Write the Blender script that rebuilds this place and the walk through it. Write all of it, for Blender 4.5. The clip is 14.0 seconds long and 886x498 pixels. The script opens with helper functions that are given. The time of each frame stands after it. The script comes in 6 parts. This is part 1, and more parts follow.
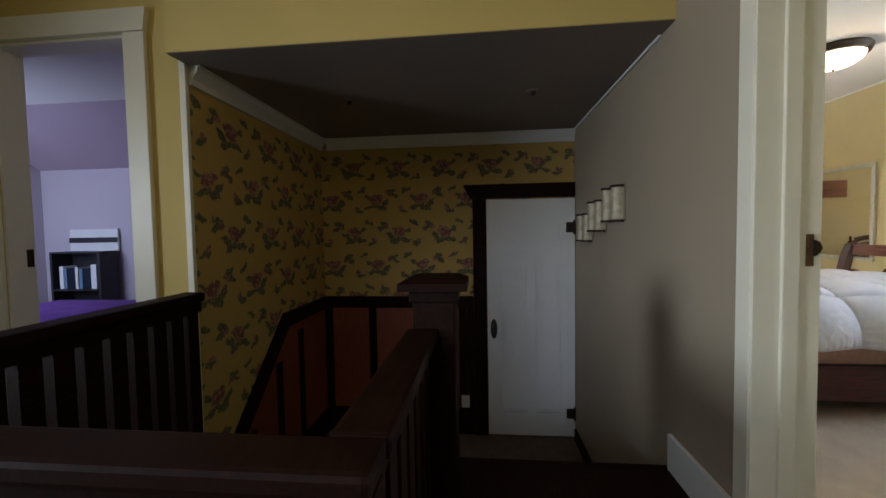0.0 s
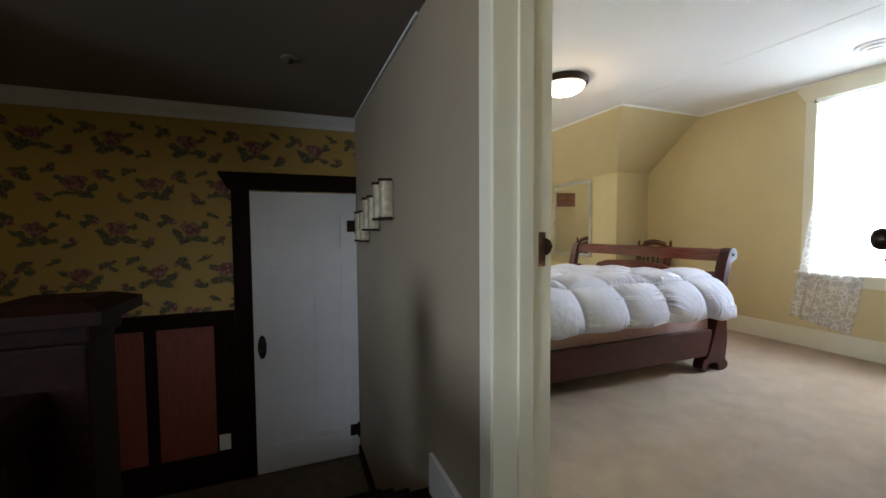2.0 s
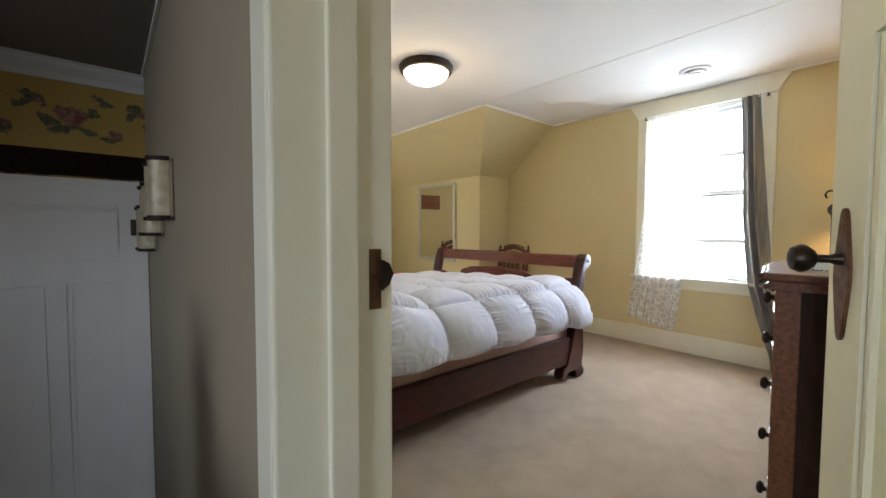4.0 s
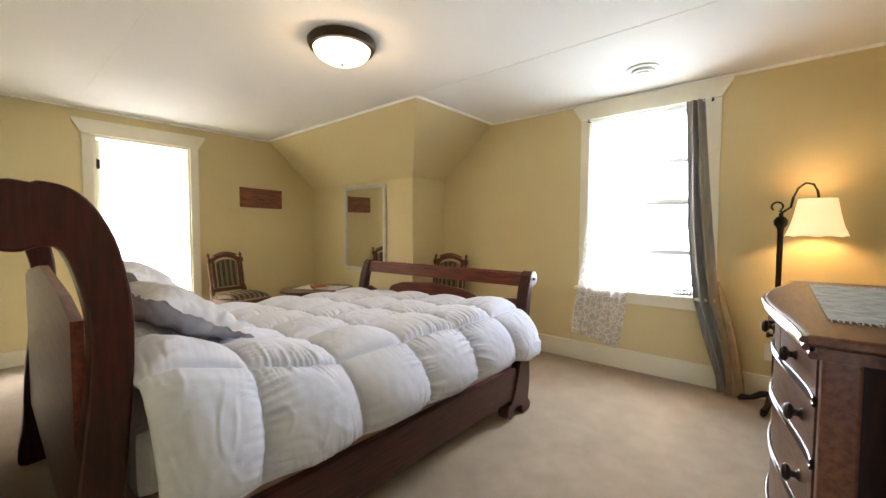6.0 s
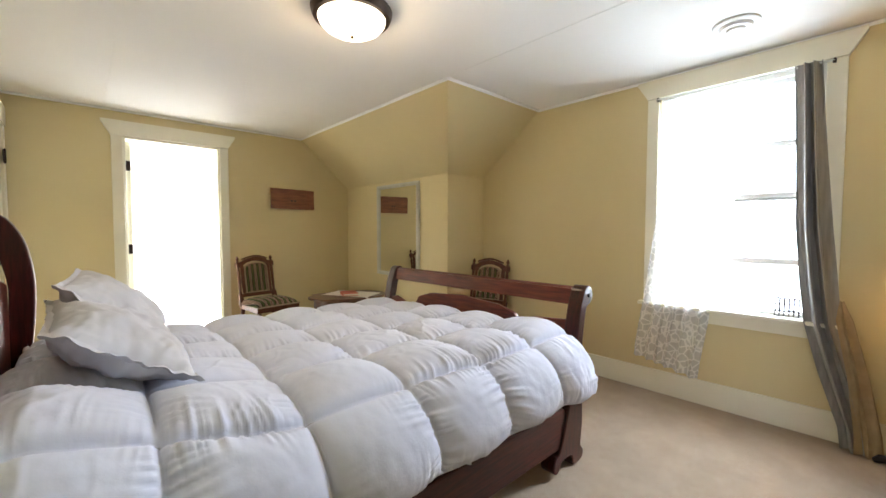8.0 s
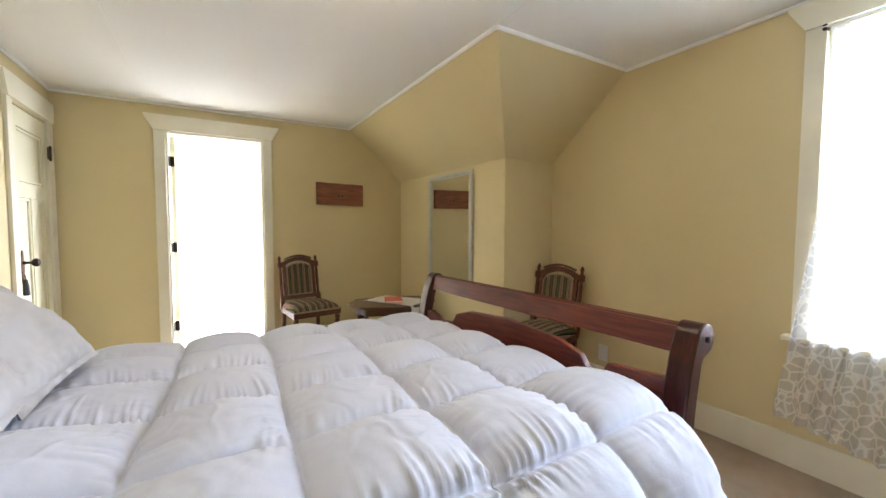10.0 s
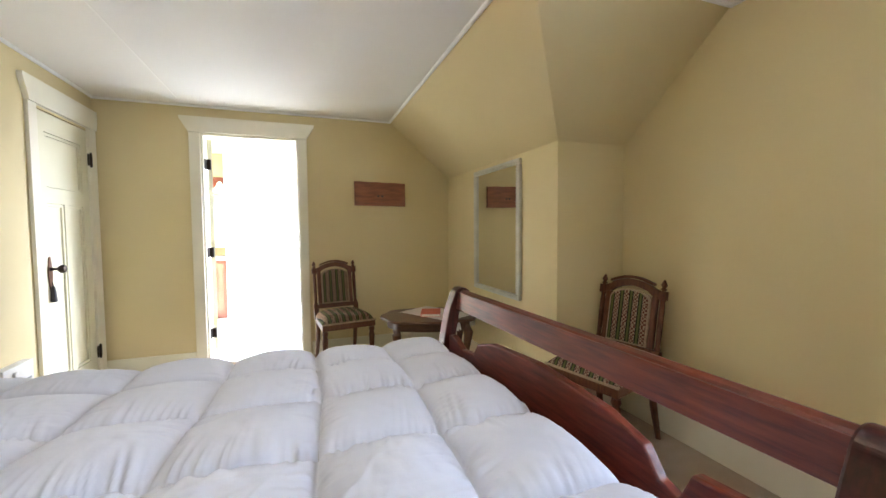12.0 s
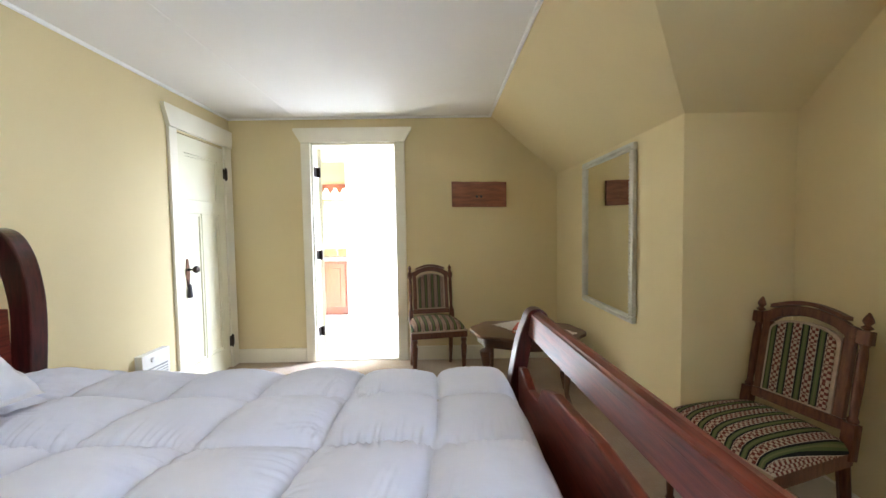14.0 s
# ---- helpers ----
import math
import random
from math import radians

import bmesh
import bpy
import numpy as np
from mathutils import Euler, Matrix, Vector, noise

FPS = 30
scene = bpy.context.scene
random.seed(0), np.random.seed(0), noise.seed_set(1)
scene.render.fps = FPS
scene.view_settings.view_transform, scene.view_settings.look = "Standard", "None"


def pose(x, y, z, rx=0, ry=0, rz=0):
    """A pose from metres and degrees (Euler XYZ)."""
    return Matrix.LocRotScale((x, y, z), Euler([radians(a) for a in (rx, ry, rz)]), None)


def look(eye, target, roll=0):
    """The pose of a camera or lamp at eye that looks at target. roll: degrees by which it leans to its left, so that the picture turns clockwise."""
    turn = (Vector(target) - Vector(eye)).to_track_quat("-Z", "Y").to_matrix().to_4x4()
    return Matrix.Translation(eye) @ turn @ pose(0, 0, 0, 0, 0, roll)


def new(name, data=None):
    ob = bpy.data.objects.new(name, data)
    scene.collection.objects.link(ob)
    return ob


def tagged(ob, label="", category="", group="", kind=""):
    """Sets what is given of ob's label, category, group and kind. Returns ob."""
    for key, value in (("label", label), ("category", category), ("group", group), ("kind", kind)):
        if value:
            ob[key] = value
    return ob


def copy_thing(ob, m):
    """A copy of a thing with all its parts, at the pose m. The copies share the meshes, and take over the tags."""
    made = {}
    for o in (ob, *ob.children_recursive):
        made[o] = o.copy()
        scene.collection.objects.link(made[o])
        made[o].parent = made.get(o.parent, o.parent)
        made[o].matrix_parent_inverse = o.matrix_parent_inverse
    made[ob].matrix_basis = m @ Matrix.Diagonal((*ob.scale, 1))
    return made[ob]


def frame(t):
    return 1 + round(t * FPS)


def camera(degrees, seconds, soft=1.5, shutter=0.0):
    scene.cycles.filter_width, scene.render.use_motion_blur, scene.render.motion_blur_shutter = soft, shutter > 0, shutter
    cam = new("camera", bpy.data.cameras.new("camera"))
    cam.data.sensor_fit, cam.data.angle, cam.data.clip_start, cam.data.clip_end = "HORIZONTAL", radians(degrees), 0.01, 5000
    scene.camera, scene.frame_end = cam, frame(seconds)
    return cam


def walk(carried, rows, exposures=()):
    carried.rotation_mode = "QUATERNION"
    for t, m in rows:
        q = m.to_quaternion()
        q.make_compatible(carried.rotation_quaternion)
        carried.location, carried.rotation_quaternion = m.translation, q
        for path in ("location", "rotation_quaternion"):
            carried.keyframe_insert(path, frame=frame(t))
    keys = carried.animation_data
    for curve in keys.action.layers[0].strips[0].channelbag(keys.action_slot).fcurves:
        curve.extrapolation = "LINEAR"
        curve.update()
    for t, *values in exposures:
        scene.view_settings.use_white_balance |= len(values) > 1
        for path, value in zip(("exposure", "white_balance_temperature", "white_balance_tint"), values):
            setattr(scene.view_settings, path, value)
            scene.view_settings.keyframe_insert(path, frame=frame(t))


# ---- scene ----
cam = camera(96.8, 14.0)
PATH = [
    (0, (2.851, 1.967, 1.062), (2.657, 3.956, 0.972), -1.0),
    (0.5, (2.94, 2.026, 1.056), (2.946, 4.024, 0.962), -0.8),
    (1, (3.005, 2.111, 1.054), (3.27, 4.091, 0.956), -0.7),
    (1.5, (3.07, 2.199, 1.05), (3.603, 4.124, 0.948), -0.6),
    (2, (3.155, 2.303, 1.043), (3.886, 4.162, 0.946), -0.4),
    (2.5, (3.259, 2.391, 1.04), (4.151, 4.179, 0.955), -0.3),
    (3, (3.347, 2.481, 1.053), (4.381, 4.19, 0.954), -0.1),
    (3.5, (3.427, 2.582, 1.069), (4.594, 4.203, 0.964), 0.3),
    (4, (3.497, 2.685, 1.063), (4.79, 4.208, 0.973), 0.2),
    (6.3, (3.942, 3.051, 1.162), (5.466, 4.342, 1.072), 0.3),
    (6.5, (3.981, 3.082, 1.165), (5.505, 4.374, 1.078), 0.4),
    (7, (4.081, 3.131, 1.175), (5.574, 4.459, 1.09), 0.3),
    (7.5, (4.189, 3.172, 1.188), (5.614, 4.572, 1.098), 0.2),
    (8, (4.283, 3.226, 1.174), (5.632, 4.7, 1.083), 0.1),
    (8.2, (4.357, 3.273, 1.202), (5.668, 4.78, 1.097), 0.2),
    (10.3, (4.927, 3.646, 1.178), (5.917, 5.381, 1.076), -0.1),
    (10.5, (4.955, 3.686, 1.17), (5.924, 5.433, 1.07), -0.3),
    (11, (5.095, 3.807, 1.185), (5.989, 5.593, 1.085), -0.3),
    (11.5, (5.225, 3.868, 1.196), (6.042, 5.691, 1.091), -0.25),
    (12, (5.383, 3.939, 1.193), (6.055, 5.82, 1.092), -0.4),
    (12.5, (5.482, 4.031, 1.19), (6.022, 5.954, 1.088), -0.5),
    (13, (5.571, 4.117, 1.193), (5.974, 6.074, 1.097), -0.5),
    (13.5, (5.64, 4.162, 1.198), (5.898, 6.143, 1.101), -0.9),
    (14, (5.754, 4.201, 1.221), (5.769, 6.198, 1.124), -0.9),
]
walk(cam, [(t, look(eye, target, roll)) for t, eye, target, roll in PATH],
     [(0, -0.05, 6700, 12), (1, -0.08, 6650, 12), (2, -0.12, 6550, 11), (3, -0.14, 6500, 11), (4, -0.07, 6750, 13), (6.3, 0.0, 7300, 14), (7.5, 0.0, 7000, 13), (10.5, 0.0, 6650, 13), (14, 0.03, 6100, 13)])

# ---- light ----
world = bpy.data.worlds.new("sky")
scene.world = world
world.use_nodes = True
wn = world.node_tree.nodes
sky = wn.new("ShaderNodeTexSky")
sky.sky_type, sky.sun_disc = "NISHITA", False
sky.sun_elevation, sky.sun_rotation = radians(50), radians(200)
wn["Background"].inputs["Strength"].default_value = 0.12
world.node_tree.links.new(sky.outputs[0], wn["Background"].inputs["Color"])


def lamp(name, kind, m, power, color, size=0.1, size_y=None):
    data = bpy.data.lights.new(name, kind)
    data.energy, data.color = power, color
    if kind == "AREA":
        data.shape, data.size, data.size_y = "RECTANGLE", size, size_y or size
    elif kind == "POINT":
        data.shadow_soft_size = size
    ob = new(name, data)
    ob.matrix_world = m
    return ob


sun = lamp("sun", "SUN", look((0, 0, 9), (3, 3, 0)), 3.0, (1, 0.95, 0.88))
sun.data.angle = radians(0.5)
DAY = (0.66, 0.81, 1.0)
lamp("window_daylight", "AREA", look((8.0, 3.857, 1.5), (6.6, 3.857, 0.90)), 330, DAY, 1.8, 2.1).data.spread = radians(150)
lamp("bathroom_daylight", "AREA", look((3.38, 9.0, 1.5), (4.9, 8.6, 0.3)), 370, (0.74, 0.83, 1.0), 1.0, 1.15).data.spread = radians(100)
lamp("bathroom_daylight_east", "AREA", look((6.53, 9.0, 1.5), (5.0, 8.8, 0.1)), 260, (0.74, 0.83, 1.0), 1.0, 1.15).data.spread = radians(120)
lamp("purple_room_daylight", "AREA", look((-1.9, 3.84, 1.5), (-2.35, 6.3, 0.8)), 34, (0.50, 0.64, 1.0), 0.9, 1.2)
lamp("hall_daylight", "AREA", look((-1.25, 1.6, 1.4), (3.67, 2.95, 0.95)), 25, (0.70, 0.83, 1.0), 0.9, 1.2).data.spread = radians(78)
lamp("hall_window_daylight", "AREA", look((2.2, 0.22, 1.45), (3.3, 5.5, -0.1)), 1.9, (0.62, 0.78, 1.0), 0.9, 1.0).data.spread = radians(36)
lamp("ceiling_lamp_bulb", "POINT", pose(5.295, 5.0, 2.10), 6, (1, 0.78, 0.50), 0.06)
lamp("floor_lamp_bulb", "POINT", pose(7.17, 2.84, 1.25), 7, (1, 0.70, 0.43), 0.05)
# unseen warm fill added behind the walk's start; the hall has no fixture
lamp("hall_lamp_bulb", "POINT", pose(2.3, 1.9, 2.3), 6.8, (1, 0.80, 0.52), 0.08)


# ---- materials ----
def mat(name, base, rough=0.6, metal=0.0, tint=None, scale=6.0, bump=0.0, bump_scale=60.0, stretch=(1, 1, 1), detail=4.0, coat=0.0, spec=0.5, emit=None, per=0.0, sheen=0.0):
    m = bpy.data.materials.new(name)
    m.use_nodes = True
    n, l = m.node_tree.nodes, m.node_tree.links
    b = n["Principled BSDF"]
    b.inputs["Base Color"].default_value = (*base, 1)
    b.inputs["Roughness"].default_value = rough
    b.inputs["Metallic"].default_value = metal
    b.inputs["Coat Weight"].default_value = coat
    b.inputs["Coat Roughness"].default_value = 0.18
    b.inputs["Specular IOR Level"].default_value = spec
    b.inputs["Sheen Weight"].default_value = sheen
    co = n.new("ShaderNodeTexCoord")
    mp = n.new("ShaderNodeMapping")
    mp.inputs["Scale"].default_value = stretch
    l.new(co.outputs["Object"], mp.inputs["Vector"])
    if tint:
        t1 = n.new("ShaderNodeTexNoise")
        t1.inputs["Scale"].default_value, t1.inputs["Detail"].default_value, t1.inputs["Roughness"].default_value = scale, detail, 0.72 if detail > 8 else 0.5
        l.new(mp.outputs[0], t1.inputs["Vector"])
        ramp = n.new("ShaderNodeValToRGB")
        ramp.color_ramp.elements[0].position, ramp.color_ramp.elements[1].position = 0.32, 0.68
        ramp.color_ramp.elements[0].color, ramp.color_ramp.elements[1].color = (*tint, 1), (*base, 1)
        l.new(t1.outputs["Fac"], ramp.inputs["Fac"])
        l.new(ramp.outputs["Color"], b.inputs["Base Color"])
    if bump:
        t2 = n.new("ShaderNodeTexNoise")
        t2.inputs["Scale"].default_value, t2.inputs["Detail"].default_value = bump_scale, 3
        l.new(mp.outputs[0], t2.inputs["Vector"])
        bp = n.new("ShaderNodeBump")
        bp.inputs["Strength"].default_value, bp.inputs["Distance"].default_value = bump, 0.004
        l.new(t2.outputs["Fac"], bp.inputs["Height"])
        l.new(bp.outputs[0], b.inputs["Normal"])
    if emit:
        b.inputs["Emission Color"].default_value = (*emit[0], 1)
        b.inputs["Emission Strength"].default_value = emit[1]
    return m


YELLOW = mat("yellow_wall_paint", (0.68, 0.565, 0.312), 0.7, tint=(0.65, 0.535, 0.29), scale=1.6, bump=0.12, bump_scale=90)
HALL_YELLOW = mat("hall_yellow_paint", (0.66, 0.50, 0.17), 0.75, tint=(0.62, 0.47, 0.15), scale=1.5, bump=0.1, bump_scale=90)
GREIGE = mat("greige_wall_paint", (0.36, 0.29, 0.205), 0.55, tint=(0.33, 0.265, 0.188), scale=1.4, bump=0.15, bump_scale=80)
CEIL = mat("white_ceiling_paint", (0.86, 0.835, 0.775), 0.85, tint=(0.83, 0.805, 0.745), scale=1.2, bump=0.08, bump_scale=70)
# one even tone, set well below the white of CEIL
STAIR_CEIL = mat("dark_stair_grey", (0.26, 0.21, 0.18), 0.8, tint=(0.235, 0.19, 0.163), scale=1.5, bump=0.1)
BEAD = mat("white_gloss_paint", (0.93, 0.925, 0.90), 0.35, tint=(0.90, 0.895, 0.87), scale=6)
TRIM = mat("cream_trim_paint", (0.82, 0.775, 0.62), 0.38, tint=(0.78, 0.735, 0.585), scale=5, bump=0.06, bump_scale=40)
CREAM = mat("cream_door_paint", (0.77, 0.73, 0.53), 0.38, tint=(0.73, 0.69, 0.50), scale=4, bump=0.06, bump_scale=40)
WHITE = mat("white_paint", (0.78, 0.77, 0.74), 0.45, tint=(0.74, 0.73, 0.70), scale=5, bump=0.05, bump_scale=40)
CARPET = mat("beige_carpet", (0.43, 0.325, 0.228), 1.0, tint=(0.325, 0.245, 0.17), scale=5, bump=0.9, bump_scale=420, detail=12, spec=0.1, sheen=0.2)
LANDING = mat("brown_carpet", (0.20, 0.15, 0.11), 1.0, tint=(0.16, 0.12, 0.09), scale=14, bump=0.9, bump_scale=380, spec=0.1)
MAHOG = mat("dark_mahogany", (0.062, 0.008, 0.006), 0.28, tint=(0.020, 0.003, 0.0025), scale=9, stretch=(9, 9, 1), bump=0.05, bump_scale=60, coat=0.22, spec=0.35)
MAHOG_Y = mat("dark_mahogany_along", (0.175, 0.032, 0.016), 0.36, tint=(0.065, 0.010, 0.006), scale=9, stretch=(9, 0.7, 9), bump=0.14, bump_scale=50, coat=0.2, spec=0.4)
MAHOG_X = mat("dark_mahogany_rail", (0.072, 0.011, 0.008), 0.36, tint=(0.03, 0.0045, 0.0035), scale=9, stretch=(0.8, 9, 9), bump=0.08, bump_scale=60, coat=0.15, spec=0.35)
WALNUT_GLOSS = mat("polished_walnut_moulding", (0.10, 0.035, 0.016), 0.16, tint=(0.05, 0.016, 0.008), scale=8, stretch=(1, 9, 9), coat=1.0, spec=0.6)
WALNUT = mat("dresser_walnut", (0.16, 0.058, 0.026), 0.38, tint=(0.08, 0.027, 0.012), scale=8, stretch=(1, 9, 9), bump=0.08, coat=0.15, spec=0.35)
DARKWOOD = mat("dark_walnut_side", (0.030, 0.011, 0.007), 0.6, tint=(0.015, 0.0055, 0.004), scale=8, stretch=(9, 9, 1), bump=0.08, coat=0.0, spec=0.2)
STAIRWOOD = mat("dark_stair_oak", (0.018, 0.0055, 0.0024), 0.55, tint=(0.008, 0.0025, 0.0012), scale=8, stretch=(8, 1, 8), bump=0.12, spec=0.08)
REDWOOD = mat("red_fir_panel", (0.27, 0.062, 0.034), 0.45, tint=(0.19, 0.040, 0.022), scale=8, stretch=(9, 9, 0.8), bump=0.1)
CHAIRWOOD = mat("chair_walnut", (0.15, 0.052, 0.021), 0.45, tint=(0.07, 0.022, 0.010), scale=10, stretch=(8, 8, 1), bump=0.1, coat=0.05, spec=0.3)
TABLEWOOD = mat("table_walnut", (0.12, 0.050, 0.024), 0.4, tint=(0.06, 0.023, 0.011), scale=9, stretch=(1, 8, 8), bump=0.1, coat=0.3)
BOARD = mat("live_edge_cedar", (0.30, 0.105, 0.045), 0.5, tint=(0.17, 0.052, 0.022), scale=6, stretch=(1.2, 8, 7), bump=0.15)
IRON = mat("dark_iron", (0.035, 0.028, 0.022), 0.45, 0.7, tint=(0.02, 0.015, 0.012), scale=30, bump=0.2, bump_scale=120)
BRASS = mat("aged_copper_brass", (0.20, 0.105, 0.06), 0.4, 0.85, tint=(0.08, 0.04, 0.025), scale=40, bump=0.3, bump_scale=120)
BRONZE = mat("oil_bronze", (0.05, 0.034, 0.024), 0.4, 0.8, tint=(0.03, 0.02, 0.014), scale=20)
DUVET = mat("white_cotton_duvet", (0.71, 0.735, 0.85), 0.9, tint=(0.685, 0.71, 0.825), scale=9, bump=0.3, bump_scale=40, spec=0.2, sheen=0.15)
STITCH = mat("white_stitching_thread", (0.58, 0.58, 0.64), 0.9, tint=(0.5, 0.5, 0.56), scale=90)
PILLOW = mat("white_cotton_pillow", (0.62, 0.61, 0.63), 0.95, tint=(0.58, 0.57, 0.59), scale=8, bump=0.15, bump_scale=14, spec=0.2)
BOXSPRING = mat("peach_box_spring", (0.55, 0.36, 0.29), 0.9, tint=(0.48, 0.30, 0.24), scale=25, bump=0.4, bump_scale=60)
GLASSBOWL = mat("frosted_glass_bowl", (0.9, 0.85, 0.75), 0.4, emit=((1, 0.88, 0.68), 5.0))
SHADE = mat("cream_lamp_shade", (0.85, 0.70, 0.42), 0.8, tint=(0.8, 0.64, 0.36), scale=8, emit=((1, 0.78, 0.46), 0.85))
PLASTIC = mat("white_plastic", (0.78, 0.77, 0.72), 0.35, tint=(0.75, 0.74, 0.69), scale=20)
SILVER = mat("silver_gilt_frame", (0.60, 0.585, 0.51), 0.36, 0.15, tint=(0.52, 0.505, 0.43), scale=14, bump=0.03, bump_scale=90)
MIRROR = mat("mirror_glass", (0.88, 0.90, 0.88), 0.02, 1.0)
LINEN = mat("white_lace_linen", (0.76, 0.74, 0.70), 0.9, tint=(0.66, 0.64, 0.60), scale=60, bump=0.4, bump_scale=150)
GREYCLOTH = mat("grey_table_runner", (0.42, 0.43, 0.40), 0.9, tint=(0.24, 0.25, 0.24), scale=26, bump=0.4, bump_scale=140)
STOOLCLOTH = mat("pale_blue_damask", (0.52, 0.57, 0.55), 0.8, tint=(0.38, 0.45, 0.45), scale=28, bump=0.3, bump_scale=90)
CURTAIN = mat("grey_satin_curtain", (0.31, 0.285, 0.25), 0.42, tint=(0.21, 0.195, 0.175), scale=7, stretch=(6, 6, 0.4), bump=0.15, bump_scale=60, sheen=0.3)
CURTAIN_BACK = mat("tan_curtain_lining", (0.42, 0.30, 0.17), 0.7, tint=(0.34, 0.24, 0.13), scale=14, bump=0.2)
BOOKRED = mat("red_book_cover", (0.55, 0.10, 0.05), 0.5, tint=(0.48, 0.08, 0.04), scale=12)
PAPER = mat("book_pages", (0.78, 0.74, 0.64), 0.9, tint=(0.70, 0.66, 0.56), scale=40, stretch=(1, 1, 30))
BRAID = mat("tan_upholstery_braid", (0.42, 0.31, 0.22), 0.8, tint=(0.33, 0.24, 0.16), scale=60, bump=0.4, bump_scale=200)
GILT = mat("antique_gilt", (0.52, 0.45, 0.31), 0.5, 0.2, tint=(0.34, 0.28, 0.18), scale=25, bump=0.3)
LAVENDER = mat("lavender_wall_paint", (0.54, 0.47, 0.51), 0.8, tint=(0.51, 0.445, 0.48), scale=1.5)
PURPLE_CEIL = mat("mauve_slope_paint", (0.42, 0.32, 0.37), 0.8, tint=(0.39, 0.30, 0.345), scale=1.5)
PURPLE = mat("purple_bedspread", (0.16, 0.05, 0.30), 0.9, tint=(0.11, 0.03, 0.22), scale=8, bump=0.3)
BLACK = mat("black_lacquer", (0.02, 0.018, 0.02), 0.5, tint=(0.012, 0.01, 0.012), scale=8)
BLUEBOOK = mat("blue_book_cover", (0.14, 0.24, 0.34), 0.6, tint=(0.1, 0.18, 0.28), scale=12)
CHERRY = mat("cherry_vanity", (0.24, 0.062, 0.02), 0.4, tint=(0.16, 0.038, 0.012), scale=8, stretch=(8, 8, 1), coat=0.2)
TILE = mat("pale_floor_tile", (0.74, 0.72, 0.68), 0.35, tint=(0.69, 0.67, 0.63), scale=6)
GRANITE = mat("pale_granite", (0.66, 0.63, 0.57), 0.3, tint=(0.45, 0.42, 0.37), scale=60)
SIDING = mat("white_siding", (0.78, 0.79, 0.80), 0.7, tint=(0.72, 0.73, 0.75), scale=3)
GRASS = mat("lawn_grass", (0.10, 0.16, 0.05), 0.9, tint=(0.06, 0.10, 0.03), scale=4, bump=0.5, bump_scale=30)
GLASS = bpy.data.materials.new("window_glass")
GLASS.use_nodes = True
gb = GLASS.node_tree.nodes["Principled BSDF"]
gb.inputs["Transmission Weight"].default_value, gb.inputs["Roughness"].default_value, gb.inputs["IOR"].default_value = 1.0, 0.0, 1.05


def cloth_mix(m, amount, pattern_scale=0):
    """Let part of the light through a thin cloth; with a pattern, more through its gaps."""
    n, l = m.node_tree.nodes, m.node_tree.links
    out, b = n["Material Output"], n["Principled BSDF"]
    mix, tr, tl, add = n.new("ShaderNodeMixShader"), n.new("ShaderNodeBsdfTransparent"), n.new("ShaderNodeBsdfTranslucent"), n.new("ShaderNodeMixShader")
    tl.inputs["Color"].default_value = (0.85, 0.84, 0.82, 1)
    add.inputs[0].default_value = 0.5
    l.new(b.outputs[0], add.inputs[1])
    l.new(tl.outputs[0], add.inputs[2])
    mix.inputs[0].default_value = amount
    if pattern_scale:
        co, v = n.new("ShaderNodeTexCoord"), n.new("ShaderNodeTexVoronoi")
        v.feature, v.inputs["Scale"].default_value = "DISTANCE_TO_EDGE", pattern_scale
        r = n.new("ShaderNodeMapRange")
        r.inputs["From Min"].default_value, r.inputs["From Max"].default_value = 0.03, 0.12
        r.inputs["To Min"].default_value, r.inputs["To Max"].default_value = 0.03, amount
        l.new(co.outputs["Object"], v.inputs["Vector"])
        l.new(v.outputs["Distance"], r.inputs["Value"])
        l.new(r.outputs[0], mix.inputs[0])
    l.new(add.outputs[0], mix.inputs[1])
    l.new(tr.outputs[0], mix.inputs[2])
    l.new(mix.outputs[0], out.inputs["Surface"])


LACE = mat("white_lace_curtain", (0.85, 0.84, 0.82), 0.9)
cloth_mix(LACE, 0.30, 20)


